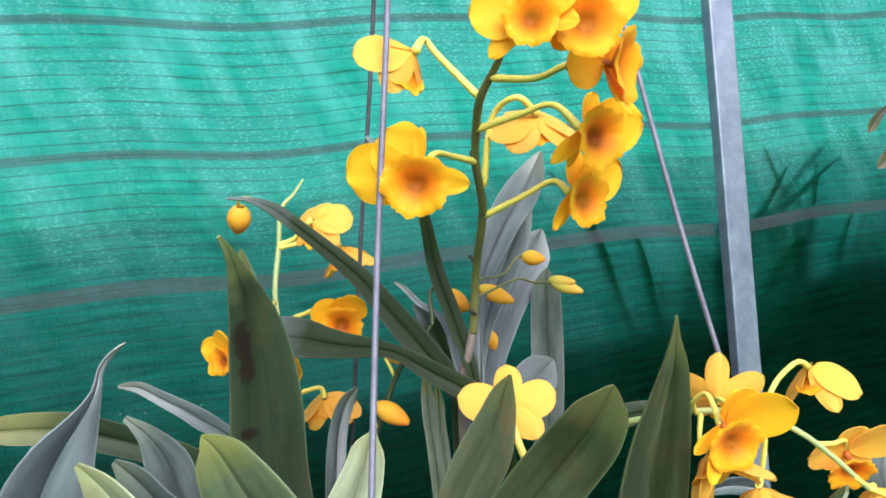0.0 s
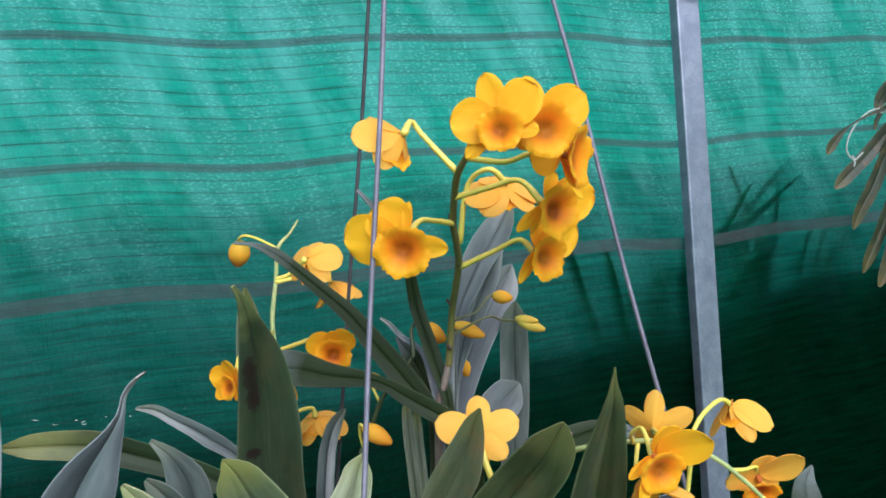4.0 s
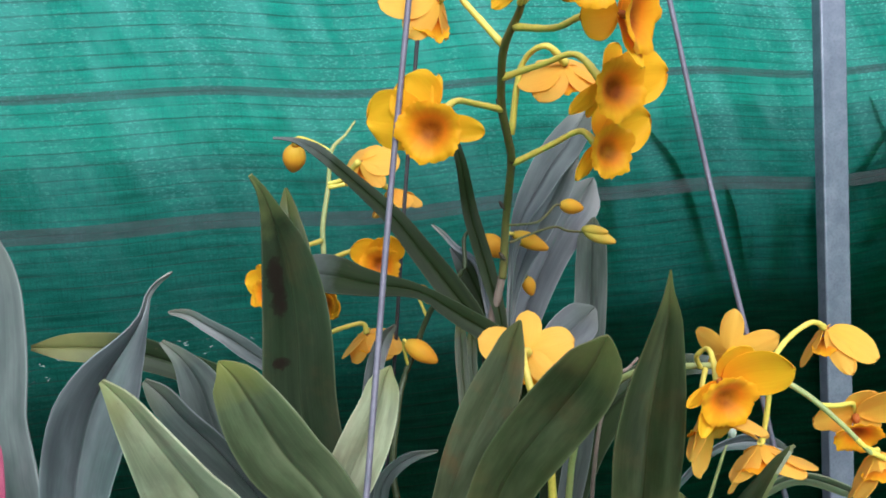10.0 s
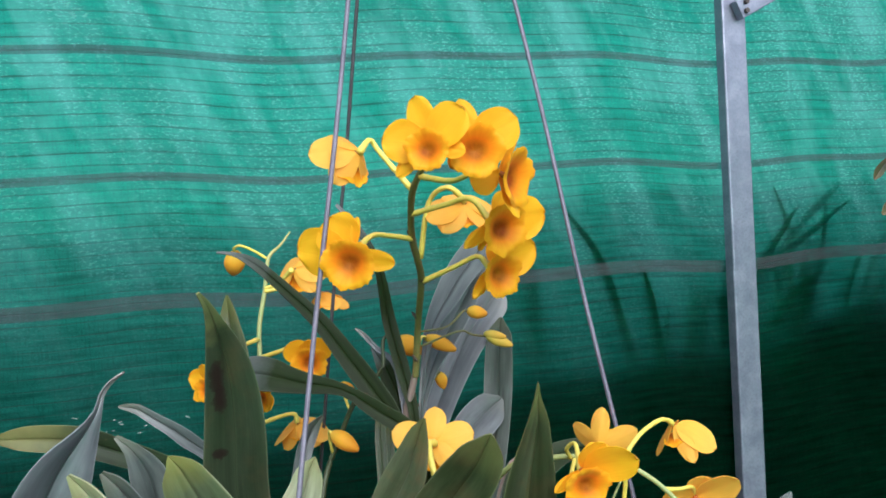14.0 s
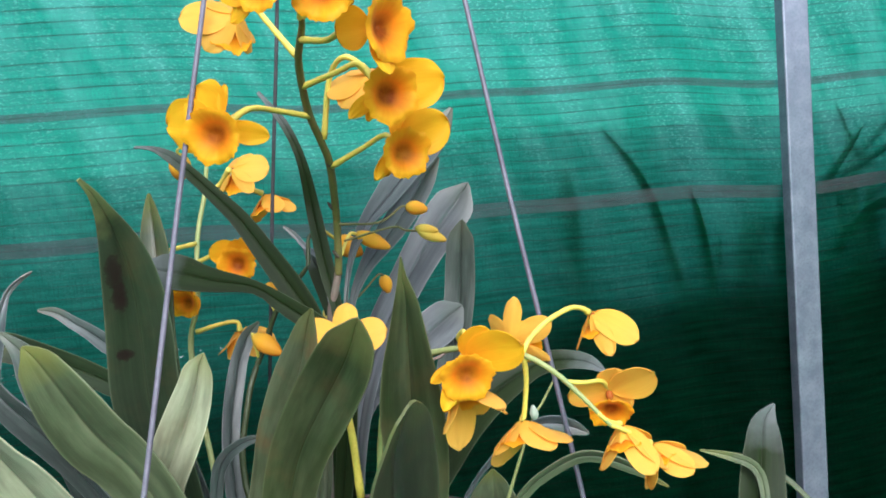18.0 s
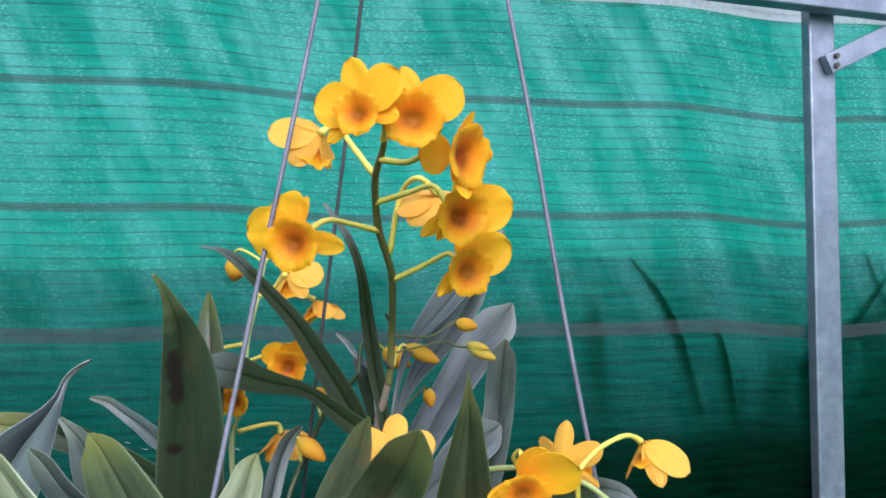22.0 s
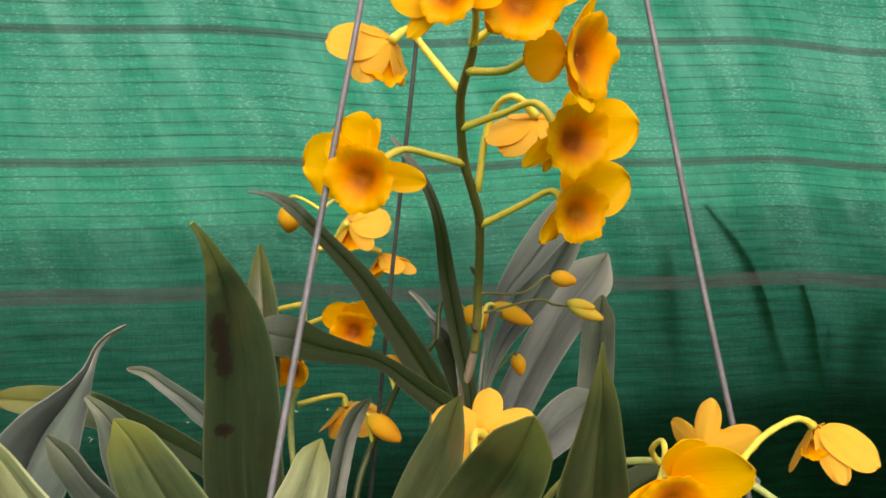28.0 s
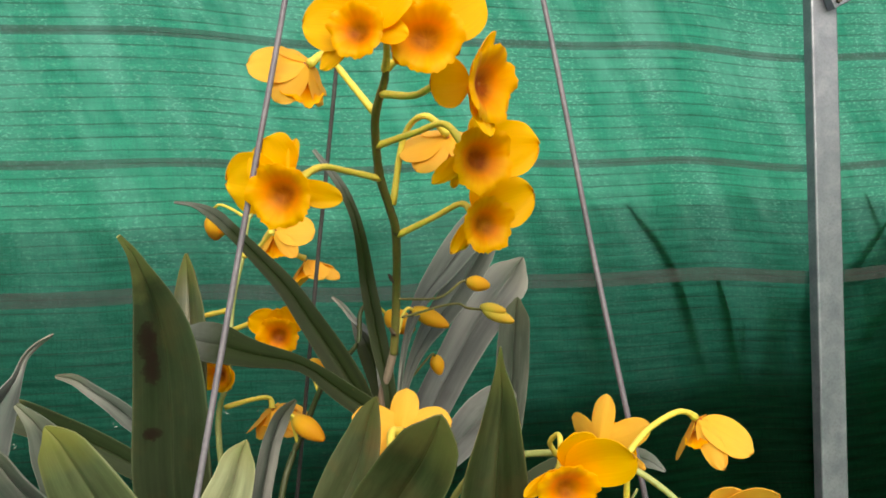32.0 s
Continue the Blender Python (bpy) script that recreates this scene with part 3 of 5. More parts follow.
def flower(parent, at, facing, size, stalk=None, roll=0.0, spread=1.0, back=False, up=(0, 0, 1), lip=0.27, cup=0.05, sweep=0.10, label="", down=0.10,
           turns=(74, -74, 0, 128, -128), lengths=(1, 1, 1, 1, 1), widths=(1, 1, 1, 1, 1), leans=(0, 0, 0, 0, 0), thin=1.0):
    """An open orchid bloom: lip with a column, two petals, three sepals, and a stalk through the points given.
    turns, lengths, widths: for the left and right petal, the top sepal and the two side sepals."""
    seed = len(FLOWERS) * 1.7
    m = aim(at, facing, up, roll)
    skin = PETAL_BACK if back else PETAL
    bm = bmesh.new()
    behind = m @ Vector((0, -0.02 * size, -0.10 * size))
    if stalk:
        pts = [tuple(behind)] + [tuple(p) for p in stalk]
        tube(bm, pts, [0.0021 * thin] + [0.00145 * thin] * (len(pts) - 2) + [0.0017 * thin], 22, 10, 0.06)
    else:
        tube(bm, [tuple(behind), tuple(m @ Vector((0, -0.03 * size, -0.3 * size)))], 0.0013, 4, 8)
    body = link("flower", bm, PEDICEL, parent, label or "golden yellow orchid bloom with an orange throat")
    FLOWERS.append(body)
    bm = bmesh.new()
    g, uv = lip_grid(lip * size, 0.66 * lip * size, seed)
    g = placed(g, m @ Matrix.Translation((0, -down * size, 0.03 * size)) @ Matrix.Rotation(radians(-8), 4, "X"))
    sheet(bm, g, uv, 0.0003, True)
    link("lip", bm, LIP, body, "ruffled orange lip with a dark throat")
    bm = bmesh.new()
    tube(bm, [tuple(m @ Vector((0, 0.00 * size, -0.06 * size))), tuple(m @ Vector((0, -0.02 * size, 0.0))), tuple(m @ Vector((0, -0.05 * size, 0.03 * size)))], [0.0014, 0.0016, 0.0009], 8, 8)
    link("column", bm, COLUMN, body)
    parts = [("petal", 0.54, 0.46, 0.60), ("petal", 0.54, 0.46, 0.60), ("sepal", 0.48, 0.37, 0.60), ("sepal", 0.48, 0.31, 0.65), ("sepal", 0.48, 0.31, 0.65)]
    for k, (name, ln, wd, blunt) in enumerate(parts):
        rnd = random.Random(seed * 10 + k)
        sw = sweep * (1 if name == "petal" else 0.6) + rnd.uniform(-0.06, 0.06)
        g, uv = petal_grid(ln * size * lengths[k] * (0.95 + 0.1 * rnd.random()), wd * size * widths[k], cup + rnd.uniform(-0.03, 0.05), sw, blunt=blunt, ruffle=rnd.uniform(0.015, 0.035) if back else rnd.uniform(0.03, 0.06), seed=seed + k)
        lean = radians((1 - spread) * 75 + leans[k] + rnd.uniform(-6, 6))
        g = placed(g, m @ Matrix.Rotation(radians(turns[k] + rnd.uniform(-5, 5)), 4, "Z") @ Matrix.Translation((0, 0.03 * size, -0.05 * size + (0.01 if name == "petal" else -0.012) * size)) @ Matrix.Rotation(lean, 4, "X"))
        bm = bmesh.new()
        sheet(bm, g, uv, 0.00028)
        link(name, bm, skin, body)
    return body


def bud(parent, base, tip, width, material=None, stalk=None, name="bud", label="plump closed golden bud", stalk_r=0.0010, stalk_skin=None):
    """A closed bud from its stalk end to its tip, with overlapping segments."""
    a, b = Vector(base), Vector(tip)
    axis = (b - a).normalized()
    s = axis.cross(Vector((0.2, 1, 0.1))).normalized()
    t = axis.cross(s)
    n, seg = 12, 18
    grid, uvs = np.zeros((n, seg + 1, 3)), np.zeros((n, seg + 1, 2))
    for i in range(n):
        f = i / (n - 1)
        r = width / 2 * (0.10 + 0.90 * math.sin(math.pi * (0.04 + 0.94 * f) ** 0.85) ** 0.75)
        for k in range(seg + 1):
            ang = 2 * math.pi * k / seg
            rr = r * (1 - 0.05 * abs(math.sin(1.5 * ang)) ** 6)
            grid[i, k] = a + (b - a) * f + s * (rr * math.cos(ang)) + t * (rr * math.sin(ang))
            uvs[i, k] = (k / seg, f)
    bm = bmesh.new()
    sheet(bm, grid, uvs, 0.0003, True)
    ob = link(name, bm, material or BUD, parent, label)
    if stalk:
        bm = bmesh.new()
        tube(bm, [tuple(base)] + list(stalk), stalk_r, 14, 8, 0.05)
        link("stalk", bm, stalk_skin or PEDICEL, ob)
    return ob


def thing(name, at=(0, 0, 0), label="", category="", group="", kind=""):
    ob = new(name)
    ob.empty_display_size = 0.05
    ob.location = (0, 0, 0)
    return tagged(ob, label, category, group, kind)


# ---------------- ground and shade cloth ----------------
bm = bmesh.new()
bmesh.ops.create_grid(bm, x_segments=60, y_segments=60, size=60)
for v in bm.verts:
    v.co.z = 0.02 * noise.noise(v.co * 0.35)
ground = tagged(link("ground", bm, EARTH), "pale gravel floor of the shade house", "ground", kind="structure")

ALONG = Vector((0.9085, 0.4179, 0.0))
INWARD = Vector((0.4179, -0.9085, 0.0))
ORIGIN = Vector((0.0, 1.74, 0.0))


def on_net(u, z, out=0.0):
    """A point of the cloth: u metres along it, at height z, out metres to the near side, with its folds."""
    fold = 0.010 * math.sin(3.1 * u + 0.6) + 0.006 * math.sin(7.7 * u + 1.1 * z) + 0.004 * math.sin(15 * u - 2.0 * z)
    sag = 0.006 * math.sin(6.5 * u + 0.5) + 0.004 * math.sin(13 * u + 2.1 * z)
    return ORIGIN + ALONG * u + INWARD * (out + fold) + Vector((0, 0, z + sag))


def cloth(name, u0, u1, z0, z1, material, parent, label, out=0.0, nu=160, nz=50, thick=0.0012):
    grid, uvs = np.zeros((nz, nu, 3)), np.zeros((nz, nu, 2))
    for i in range(nz):
        for j in range(nu):
            u, z = u0 + (u1 - u0) * j / (nu - 1), z0 + (z1 - z0) * i / (nz - 1)
            grid[i, j] = on_net(u, z, out)
            uvs[i, j] = (u, z)
    bm = bmesh.new()
    layer = bm.loops.layers.uv.verify()
    vs = [[bm.verts.new(p) for p in row] for row in grid]
    for i in range(nz - 1):
        for j in range(nu - 1):
            ids = [(i, j), (i, j + 1), (i + 1, j + 1), (i + 1, j)]
            f = bm.faces.new([vs[a][b] for a, b in ids])
            for lp, (a, b) in zip(f.loops, ids):
                lp[layer].uv = uvs[a, b]
    return link(name, bm, material, parent, label)


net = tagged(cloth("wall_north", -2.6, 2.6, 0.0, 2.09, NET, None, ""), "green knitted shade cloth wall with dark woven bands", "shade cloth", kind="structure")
for k in range(0, 3):
    z = 1.422 + 0.2275 * k
    cloth("woven_band", -2.6, 2.6, z - (0.0135 if k == 0 else 0.008), z + (0.0135 if k == 0 else 0.008), BAND, net, "dark grey woven band", 0.004, 220, 3)
cloth("hem", -2.6, 2.6, 2.085, 2.235, HEM, net, "folded grey-green hem", 0.003, 120, 5)

# plain cloth closes the other three sides
for name, a, b in (("wall_west", (-2.36, 0.65), (-1.0, -3.2)), ("wall_south", (-1.0, -3.2), (3.7, -2.0)), ("wall_east", (3.7, -2.0), (2.36, 2.83))):
    grid, uvs = np.zeros((2, 2, 3)), np.zeros((2, 2, 2))
    ln = math.dist(a, b)
    for i in range(2):
        for j, p in enumerate((a, b)):
            grid[i, j] = (*p, 2.1 * i)
            uvs[i, j] = (ln * j, 2.1 * i)
    bm = bmesh.new()
    sheet(bm, grid, uvs, 0.002)
    tagged(link(name, bm, NET, smooth=False), "plain green shade cloth wall", "shade cloth", kind="structure")

# ---------------- steel frame ----------------
TURN_NET = Matrix.Rotation(math.atan2(ALONG.y, ALONG.x), 4, "Z")


def post(u, label):
    p = thing("support_post", label=label, category="post")
    c = ORIGIN + ALONG * u + INWARD * 0.037
    bm = bmesh.new()
    box(bm, (c.x, c.y, 1.2), (0.062, 0.030, 2.4), TURN_NET, 0.004)
    link("upright", bm, GALV, p, smooth=False)
    return p


post(0.6095, "upright square galvanised steel post against the cloth")
rail = thing("top_rail", label="horizontal square galvanised steel rail along the cloth", category="rail")
bm = bmesh.new()
box(bm, (0.40, 1.806, 2.104), (4.6, 0.04, 0.046), Matrix.Rotation(radians(29.3), 4, "Z"), 0.003)
link("bar", bm, GALV, rail, smooth=False)
brace = thing("knee_brace", label="short galvanised steel brace bolted to the post", category="brace")
a = ORIGIN + ALONG * 0.606 + INWARD * 0.066 + Vector((0, 0, 1.974))
b = ORIGIN + ALONG * 0.85 + INWARD * 0.066 + Vector((0, 0, 2.092))
bm = bmesh.new()
ang = math.atan2((b - a).z, (b - a).xy.length)
box(bm, (a + b) / 2, ((b - a).length, 0.022, 0.042), TURN_NET @ Matrix.Rotation(-ang, 4, "Y"), 0.002)
link("bar", bm, GALV, brace, smooth=False)
for k in (0.0, 0.02):
    bm = bmesh.new()
    bmesh.ops.create_cone(bm, cap_ends=True, segments=6, radius1=0.006, radius2=0.006, depth=0.008, matrix=Matrix.Translation(ORIGIN + ALONG * 0.622 + INWARD * 0.080 + Vector((0, 0, 1.972 + k))) @ TURN_NET @ Matrix.Rotation(radians(90), 4, "X"))
    link("bolt", bm, RUST, brace, "rust-dark bolt head", smooth=False)

# ---------------- behind the cloth ----------------


def bank(top, deep):
    """A dense mass of plants behind the cloth; top and deep give its height and its distance at u."""
    bm = bmesh.new()
    nu, nz = 110, 26
    rows = []
    for i in range(nz):
        row = []
        for j in range(nu):
            u = -3.2 + 6.6 * j / (nu - 1)
            z = top(u) * i / (nz - 1)
            d = deep(u) - 0.015 * (i / (nz - 1)) ** 6 + 0.004 * noise.noise(Vector((u * 5, z * 5, 0)))
            row.append(bm.verts.new(on_net(u, z + 0.008 * noise.noise(Vector((u * 9, z * 9, 3))), d)))
        rows.append(row)
    for i in range(nz - 1):
        for j in range(nu - 1):
            bm.faces.new((rows[i][j], rows[i][j + 1], rows[i + 1][j + 1], rows[i + 1][j]))
    return bm


def right_of(u, at=0.25, steep=5.0):
    return 1 / (1 + math.exp(-(u - at) * steep))


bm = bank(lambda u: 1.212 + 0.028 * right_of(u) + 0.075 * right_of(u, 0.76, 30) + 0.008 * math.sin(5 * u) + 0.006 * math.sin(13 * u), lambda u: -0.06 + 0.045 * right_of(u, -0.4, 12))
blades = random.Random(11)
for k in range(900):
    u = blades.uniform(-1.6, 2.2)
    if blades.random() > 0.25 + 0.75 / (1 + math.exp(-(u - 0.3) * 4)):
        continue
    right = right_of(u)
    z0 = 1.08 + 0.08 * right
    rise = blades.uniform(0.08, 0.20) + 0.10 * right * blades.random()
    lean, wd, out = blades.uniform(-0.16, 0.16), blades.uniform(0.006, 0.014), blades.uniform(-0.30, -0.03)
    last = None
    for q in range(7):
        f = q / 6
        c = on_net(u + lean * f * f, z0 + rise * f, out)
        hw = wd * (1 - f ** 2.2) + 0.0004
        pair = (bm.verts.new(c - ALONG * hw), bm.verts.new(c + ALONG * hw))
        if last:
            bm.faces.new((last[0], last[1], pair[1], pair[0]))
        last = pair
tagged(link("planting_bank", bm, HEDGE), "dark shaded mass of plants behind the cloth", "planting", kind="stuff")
# added shrubs, which block sky light so the cloth darkens lower down
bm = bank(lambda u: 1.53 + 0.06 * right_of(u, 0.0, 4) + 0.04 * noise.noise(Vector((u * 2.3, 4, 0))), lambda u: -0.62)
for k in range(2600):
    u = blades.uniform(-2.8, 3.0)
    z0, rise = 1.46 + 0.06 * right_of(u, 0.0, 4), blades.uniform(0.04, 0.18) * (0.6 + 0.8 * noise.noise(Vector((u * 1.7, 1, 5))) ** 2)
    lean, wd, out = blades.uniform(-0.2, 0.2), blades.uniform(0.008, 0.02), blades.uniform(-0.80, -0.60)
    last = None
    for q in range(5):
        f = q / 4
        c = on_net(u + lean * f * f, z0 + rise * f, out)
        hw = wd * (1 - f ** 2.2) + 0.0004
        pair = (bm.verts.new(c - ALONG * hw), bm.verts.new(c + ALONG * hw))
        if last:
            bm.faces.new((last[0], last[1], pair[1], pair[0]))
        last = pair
tagged(link("sky_screen_shrubs", bm, HEDGE), "added row of shrubs that dims the sky light on the cloth", "shrubs", kind="stuff")


def behind(u, z, w, out):
    p = on_net(u, z, out)
    return (p.x, p.y, p.z, w)


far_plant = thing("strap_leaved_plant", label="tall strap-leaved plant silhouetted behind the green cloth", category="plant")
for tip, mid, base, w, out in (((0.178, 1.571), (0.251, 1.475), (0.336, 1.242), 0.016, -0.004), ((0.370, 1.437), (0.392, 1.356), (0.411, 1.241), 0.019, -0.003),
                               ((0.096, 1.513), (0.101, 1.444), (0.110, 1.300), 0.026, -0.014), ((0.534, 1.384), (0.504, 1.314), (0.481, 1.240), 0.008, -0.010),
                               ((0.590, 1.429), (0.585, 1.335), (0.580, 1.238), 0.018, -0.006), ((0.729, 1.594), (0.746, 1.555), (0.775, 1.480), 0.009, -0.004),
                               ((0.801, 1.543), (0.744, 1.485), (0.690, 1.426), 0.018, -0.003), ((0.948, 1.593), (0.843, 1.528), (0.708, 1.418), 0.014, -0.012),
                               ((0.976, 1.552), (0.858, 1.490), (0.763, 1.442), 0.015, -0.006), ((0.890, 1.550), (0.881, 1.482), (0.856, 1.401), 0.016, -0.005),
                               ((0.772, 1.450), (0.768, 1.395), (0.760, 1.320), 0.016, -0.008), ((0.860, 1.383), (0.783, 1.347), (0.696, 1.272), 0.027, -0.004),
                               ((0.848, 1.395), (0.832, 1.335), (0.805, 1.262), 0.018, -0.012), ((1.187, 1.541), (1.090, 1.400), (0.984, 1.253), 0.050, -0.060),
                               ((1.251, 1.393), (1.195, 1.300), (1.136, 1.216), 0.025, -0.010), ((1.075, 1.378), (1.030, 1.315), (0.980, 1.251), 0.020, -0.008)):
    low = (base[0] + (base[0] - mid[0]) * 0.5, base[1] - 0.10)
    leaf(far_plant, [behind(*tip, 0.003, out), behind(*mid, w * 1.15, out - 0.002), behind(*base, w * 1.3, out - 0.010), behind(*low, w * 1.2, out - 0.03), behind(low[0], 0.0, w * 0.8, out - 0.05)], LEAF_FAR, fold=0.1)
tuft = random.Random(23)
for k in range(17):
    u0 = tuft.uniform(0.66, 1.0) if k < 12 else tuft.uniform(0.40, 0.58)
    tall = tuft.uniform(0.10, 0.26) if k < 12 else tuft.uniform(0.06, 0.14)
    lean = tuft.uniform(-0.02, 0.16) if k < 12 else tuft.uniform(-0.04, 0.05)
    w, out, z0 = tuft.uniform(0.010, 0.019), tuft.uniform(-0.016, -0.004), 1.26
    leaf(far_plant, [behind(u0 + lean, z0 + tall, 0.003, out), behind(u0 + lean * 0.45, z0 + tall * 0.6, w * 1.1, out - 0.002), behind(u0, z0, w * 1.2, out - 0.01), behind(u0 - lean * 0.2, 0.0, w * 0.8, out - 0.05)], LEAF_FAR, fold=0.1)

# ---------------- hanging pot ----------------
HOOK = Vector((0.0318, 0.4720, 1.984))
pot = thing("hanging_pot", label="brown round pot hung on three steel wires", category="flower pot")
bm = bmesh.new()
prof = [(0.09, 1.13), (0.10, 1.135), (0.135, 1.27), (0.142, 1.272), (0.142, 1.285), (0.134, 1.286), (0.130, 1.26), (0.0, 1.258)]
rings = []
for r, z in prof:
    rings.append([bm.verts.new((0.013 + max(r, 0.001) * math.cos(2 * math.pi * k / 40), 0.40 + max(r, 0.001) * math.sin(2 * math.pi * k / 40), z)) for k in range(40)])
for r0, r1 in zip(rings, rings[1:]):
    for k in range(40):
        bm.faces.new((r0[k], r0[(k + 1) % 40], r1[(k + 1) % 40], r1[k]))
bm.faces.new(rings[0][::-1])
link("bowl", bm, CLAY, pot)
for end, mat, r, lab in (((-0.0369, 0.2746, 1.28), WIRE, 0.0013, "lilac-grey straight hanging wire"), ((-0.0861, 0.5668, 1.28), WIRE_DARK, 0.0013, "dark hanging wire"), ((0.1577, 0.3989, 1.28), WIRE, 0.0013, "lilac-grey straight hanging wire")):
    e = Vector(end)
    pts = [tuple(e + (HOOK - e) * f + Vector((0.0006 * math.sin(17 * f), 0.0006 * math.sin(23 * f + 1), 0))) for f in (0, 0.15, 0.3, 0.45, 0.6, 0.75, 0.9, 1)]
    bm = bmesh.new()
    tube(bm, pts, r, 40, 8)
    link("wire", bm, mat, pot, lab)
bm = bmesh.new()
tube(bm, [tuple(HOOK + Vector((0.0, 0, -0.004))), tuple(HOOK + Vector((0, 0, 0.03))), tuple(HOOK + Vector((0.012, 0.005, 0.055))), tuple(HOOK + Vector((0.03, 0.012, 0.04)))], 0.002, 16, 8)
link("hook", bm, WIRE, pot)
pipe = thing("roof_pipe", label="galvanised steel pipe that carries the hanging pot", category="pipe")
bm = bmesh.new()
pc = HOOK + Vector((0.014, 0.006, 0.035))
tube(bm, [tuple(pc - ALONG * 1.7), tuple(pc), tuple(pc + ALONG * 1.7)], 0.013, 12, 12)
link("crossbar", bm, GALV, pipe)
for s in (-1.68, 1.68):
    bm = bmesh.new()
    q = pc + ALONG * s
    tube(bm, [(q.x, q.y, 0), (q.x, q.y, 1.0), (q.x, q.y, pc.z)], 0.02, 8, 12)
    link("leg", bm, GALV, pipe)

# ---------------- the orchid ----------------
orchid = thing("orchid_plant", label="yellow-flowered orchid with grey-green strap leaves in a hanging pot", category="orchid")
bm = bmesh.new()
mr = random.Random(3)
for k in range(90):
    a, r = mr.uniform(0, 6.283), 0.125 * math.sqrt(mr.random())
    box(bm, (0.013 + r * math.cos(a), 0.40 + r * math.sin(a), 1.262 + mr.uniform(0, 0.012)), (mr.uniform(0.012, 0.03), mr.uniform(0.01, 0.02), mr.uniform(0.008, 0.014)),
        Euler((mr.uniform(-0.5, 0.5), mr.uniform(-0.5, 0.5), mr.uniform(0, 3))).to_matrix().to_4x4())
link("bark", bm, BARK, orchid, "coarse bark chips in the pot", smooth=False)

leaf(orchid, [(-0.0903, 0.377, 1.5087, 0.0021), (-0.0888, 0.385, 1.5015, 0.0049), (-0.0883, 0.392, 1.4932, 0.009), (-0.0878, 0.4, 1.4812, 0.0171), (-0.0864, 0.405, 1.4674, 0.025), (-0.086, 0.41, 1.4496, 0.0309), (-0.0871, 0.415, 1.4241, 0.0354), (-0.0899, 0.42, 1.3933, 0.0375), (-0.06, 0.42, 1.262, 0.018)], LEAF_SPOT, 8, 30, label="upright dark leaf with black decayed patches")
leaf(orchid, [(-0.1099, 0.482, 1.4998, 0.0017), (-0.1096, 0.482, 1.4913, 0.0089), (-0.1086, 0.48, 1.4783, 0.0162), (-0.1061, 0.475, 1.4637, 0.0221), (-0.1032, 0.468, 1.4452, 0.024), (-0.0987, 0.46, 1.4188, 0.0205), (-0.07, 0.44, 1.262, 0.014)], LEAF, -8)
leaf(orchid, [(-0.113, 0.476, 1.5285, 0.0013), (-0.1008, 0.474, 1.5267, 0.0029), (-0.0873, 0.471, 1.5206, 0.0073), (-0.074, 0.468, 1.5097, 0.0077), (-0.0586, 0.465, 1.4957, 0.0091), (-0.0438, 0.462, 1.4815, 0.0109), (-0.0282, 0.458, 1.4615, 0.0131), (-0.0123, 0.453, 1.4408, 0.0146), (-0.0004, 0.448, 1.4249, 0.0129), (0.0066, 0.445, 1.4146, 0.0081), (0.02, 0.44, 1.3, 0.01)], LEAF_DARK, 0, 20, fold=0.3, label="long arching strap leaf with a grey sheen")
leaf(orchid, [(-0.0984, 0.445, 1.4615, 0.0017), (-0.0936, 0.443, 1.4576, 0.0124), (-0.0835, 0.44, 1.4548, 0.0207), (-0.0711, 0.438, 1.4529, 0.0207), (-0.0581, 0.437, 1.4493, 0.0159), (-0.0455, 0.436, 1.4468, 0.0122), (-0.0333, 0.435, 1.445, 0.0091), (-0.0226, 0.434, 1.4416, 0.0072), (-0.012, 0.432, 1.435, 0.0098), (-0.0011, 0.43, 1.4281, 0.0111), (0.0093, 0.428, 1.4221, 0.0115), (0.018, 0.42, 1.3, 0.01)], LEAF_DARK, -10, 25, fold=0.25, label="long arching strap leaf with a grey sheen")
leaf(orchid, [(-0.0345, 0.487, 1.5556, 0.0022), (-0.0276, 0.485, 1.5474, 0.0035), (-0.0172, 0.48, 1.5347, 0.0051), (-0.0089, 0.475, 1.5196, 0.0054), (-0.002, 0.477, 1.477, 0.0088), (0.0036, 0.468, 1.459, 0.0092), (0.0085, 0.462, 1.442, 0.0088), (0.012, 0.459, 1.429, 0.007), (0.008, 0.455, 1.36, 0.006), (0.006, 0.45, 1.3, 0.006)], LEAF_DARK, 12)
leaf(orchid, [(0.0676, 0.581, 1.543, 0.0028), (0.0611, 0.575, 1.5316, 0.016), (0.0505, 0.562, 1.5159, 0.024), (0.0392, 0.545, 1.5012, 0.0218), (0.0299, 0.525, 1.4854, 0.0176), (0.0231, 0.5, 1.4716, 0.0105), (0.0206, 0.48, 1.4598, 0.0058), (0.012, 0.46, 1.32, 0.008)], LEAF_GREY, -15)
leaf(orchid, [(0.0577, 0.572, 1.5097, 0.0024), (0.05, 0.565, 1.4995, 0.0149), (0.0417, 0.552, 1.4843, 0.019), (0.0335, 0.535, 1.4688, 0.0177), (0.0273, 0.515, 1.4571, 0.0149), (0.0223, 0.495, 1.4457, 0.0094), (0.0193, 0.48, 1.4349, 0.0059), (0.013, 0.46, 1.32, 0.008)], LEAF_GREY, 5)
leaf(orchid, [(0.0673, 0.635, 1.4906, 0.0085), (0.0599, 0.63, 1.4793, 0.0271), (0.0476, 0.618, 1.4628, 0.0315), (0.0349, 0.603, 1.4425, 0.029), (0.0247, 0.585, 1.4223, 0.0262), (0.0166, 0.565, 1.4041, 0.0247), (0.0141, 0.48, 1.3523, 0.0132), (0.01, 0.45, 1.27, 0.012)], LEAF_MID, 0, label="broad silvery leaf with a rounded tip")
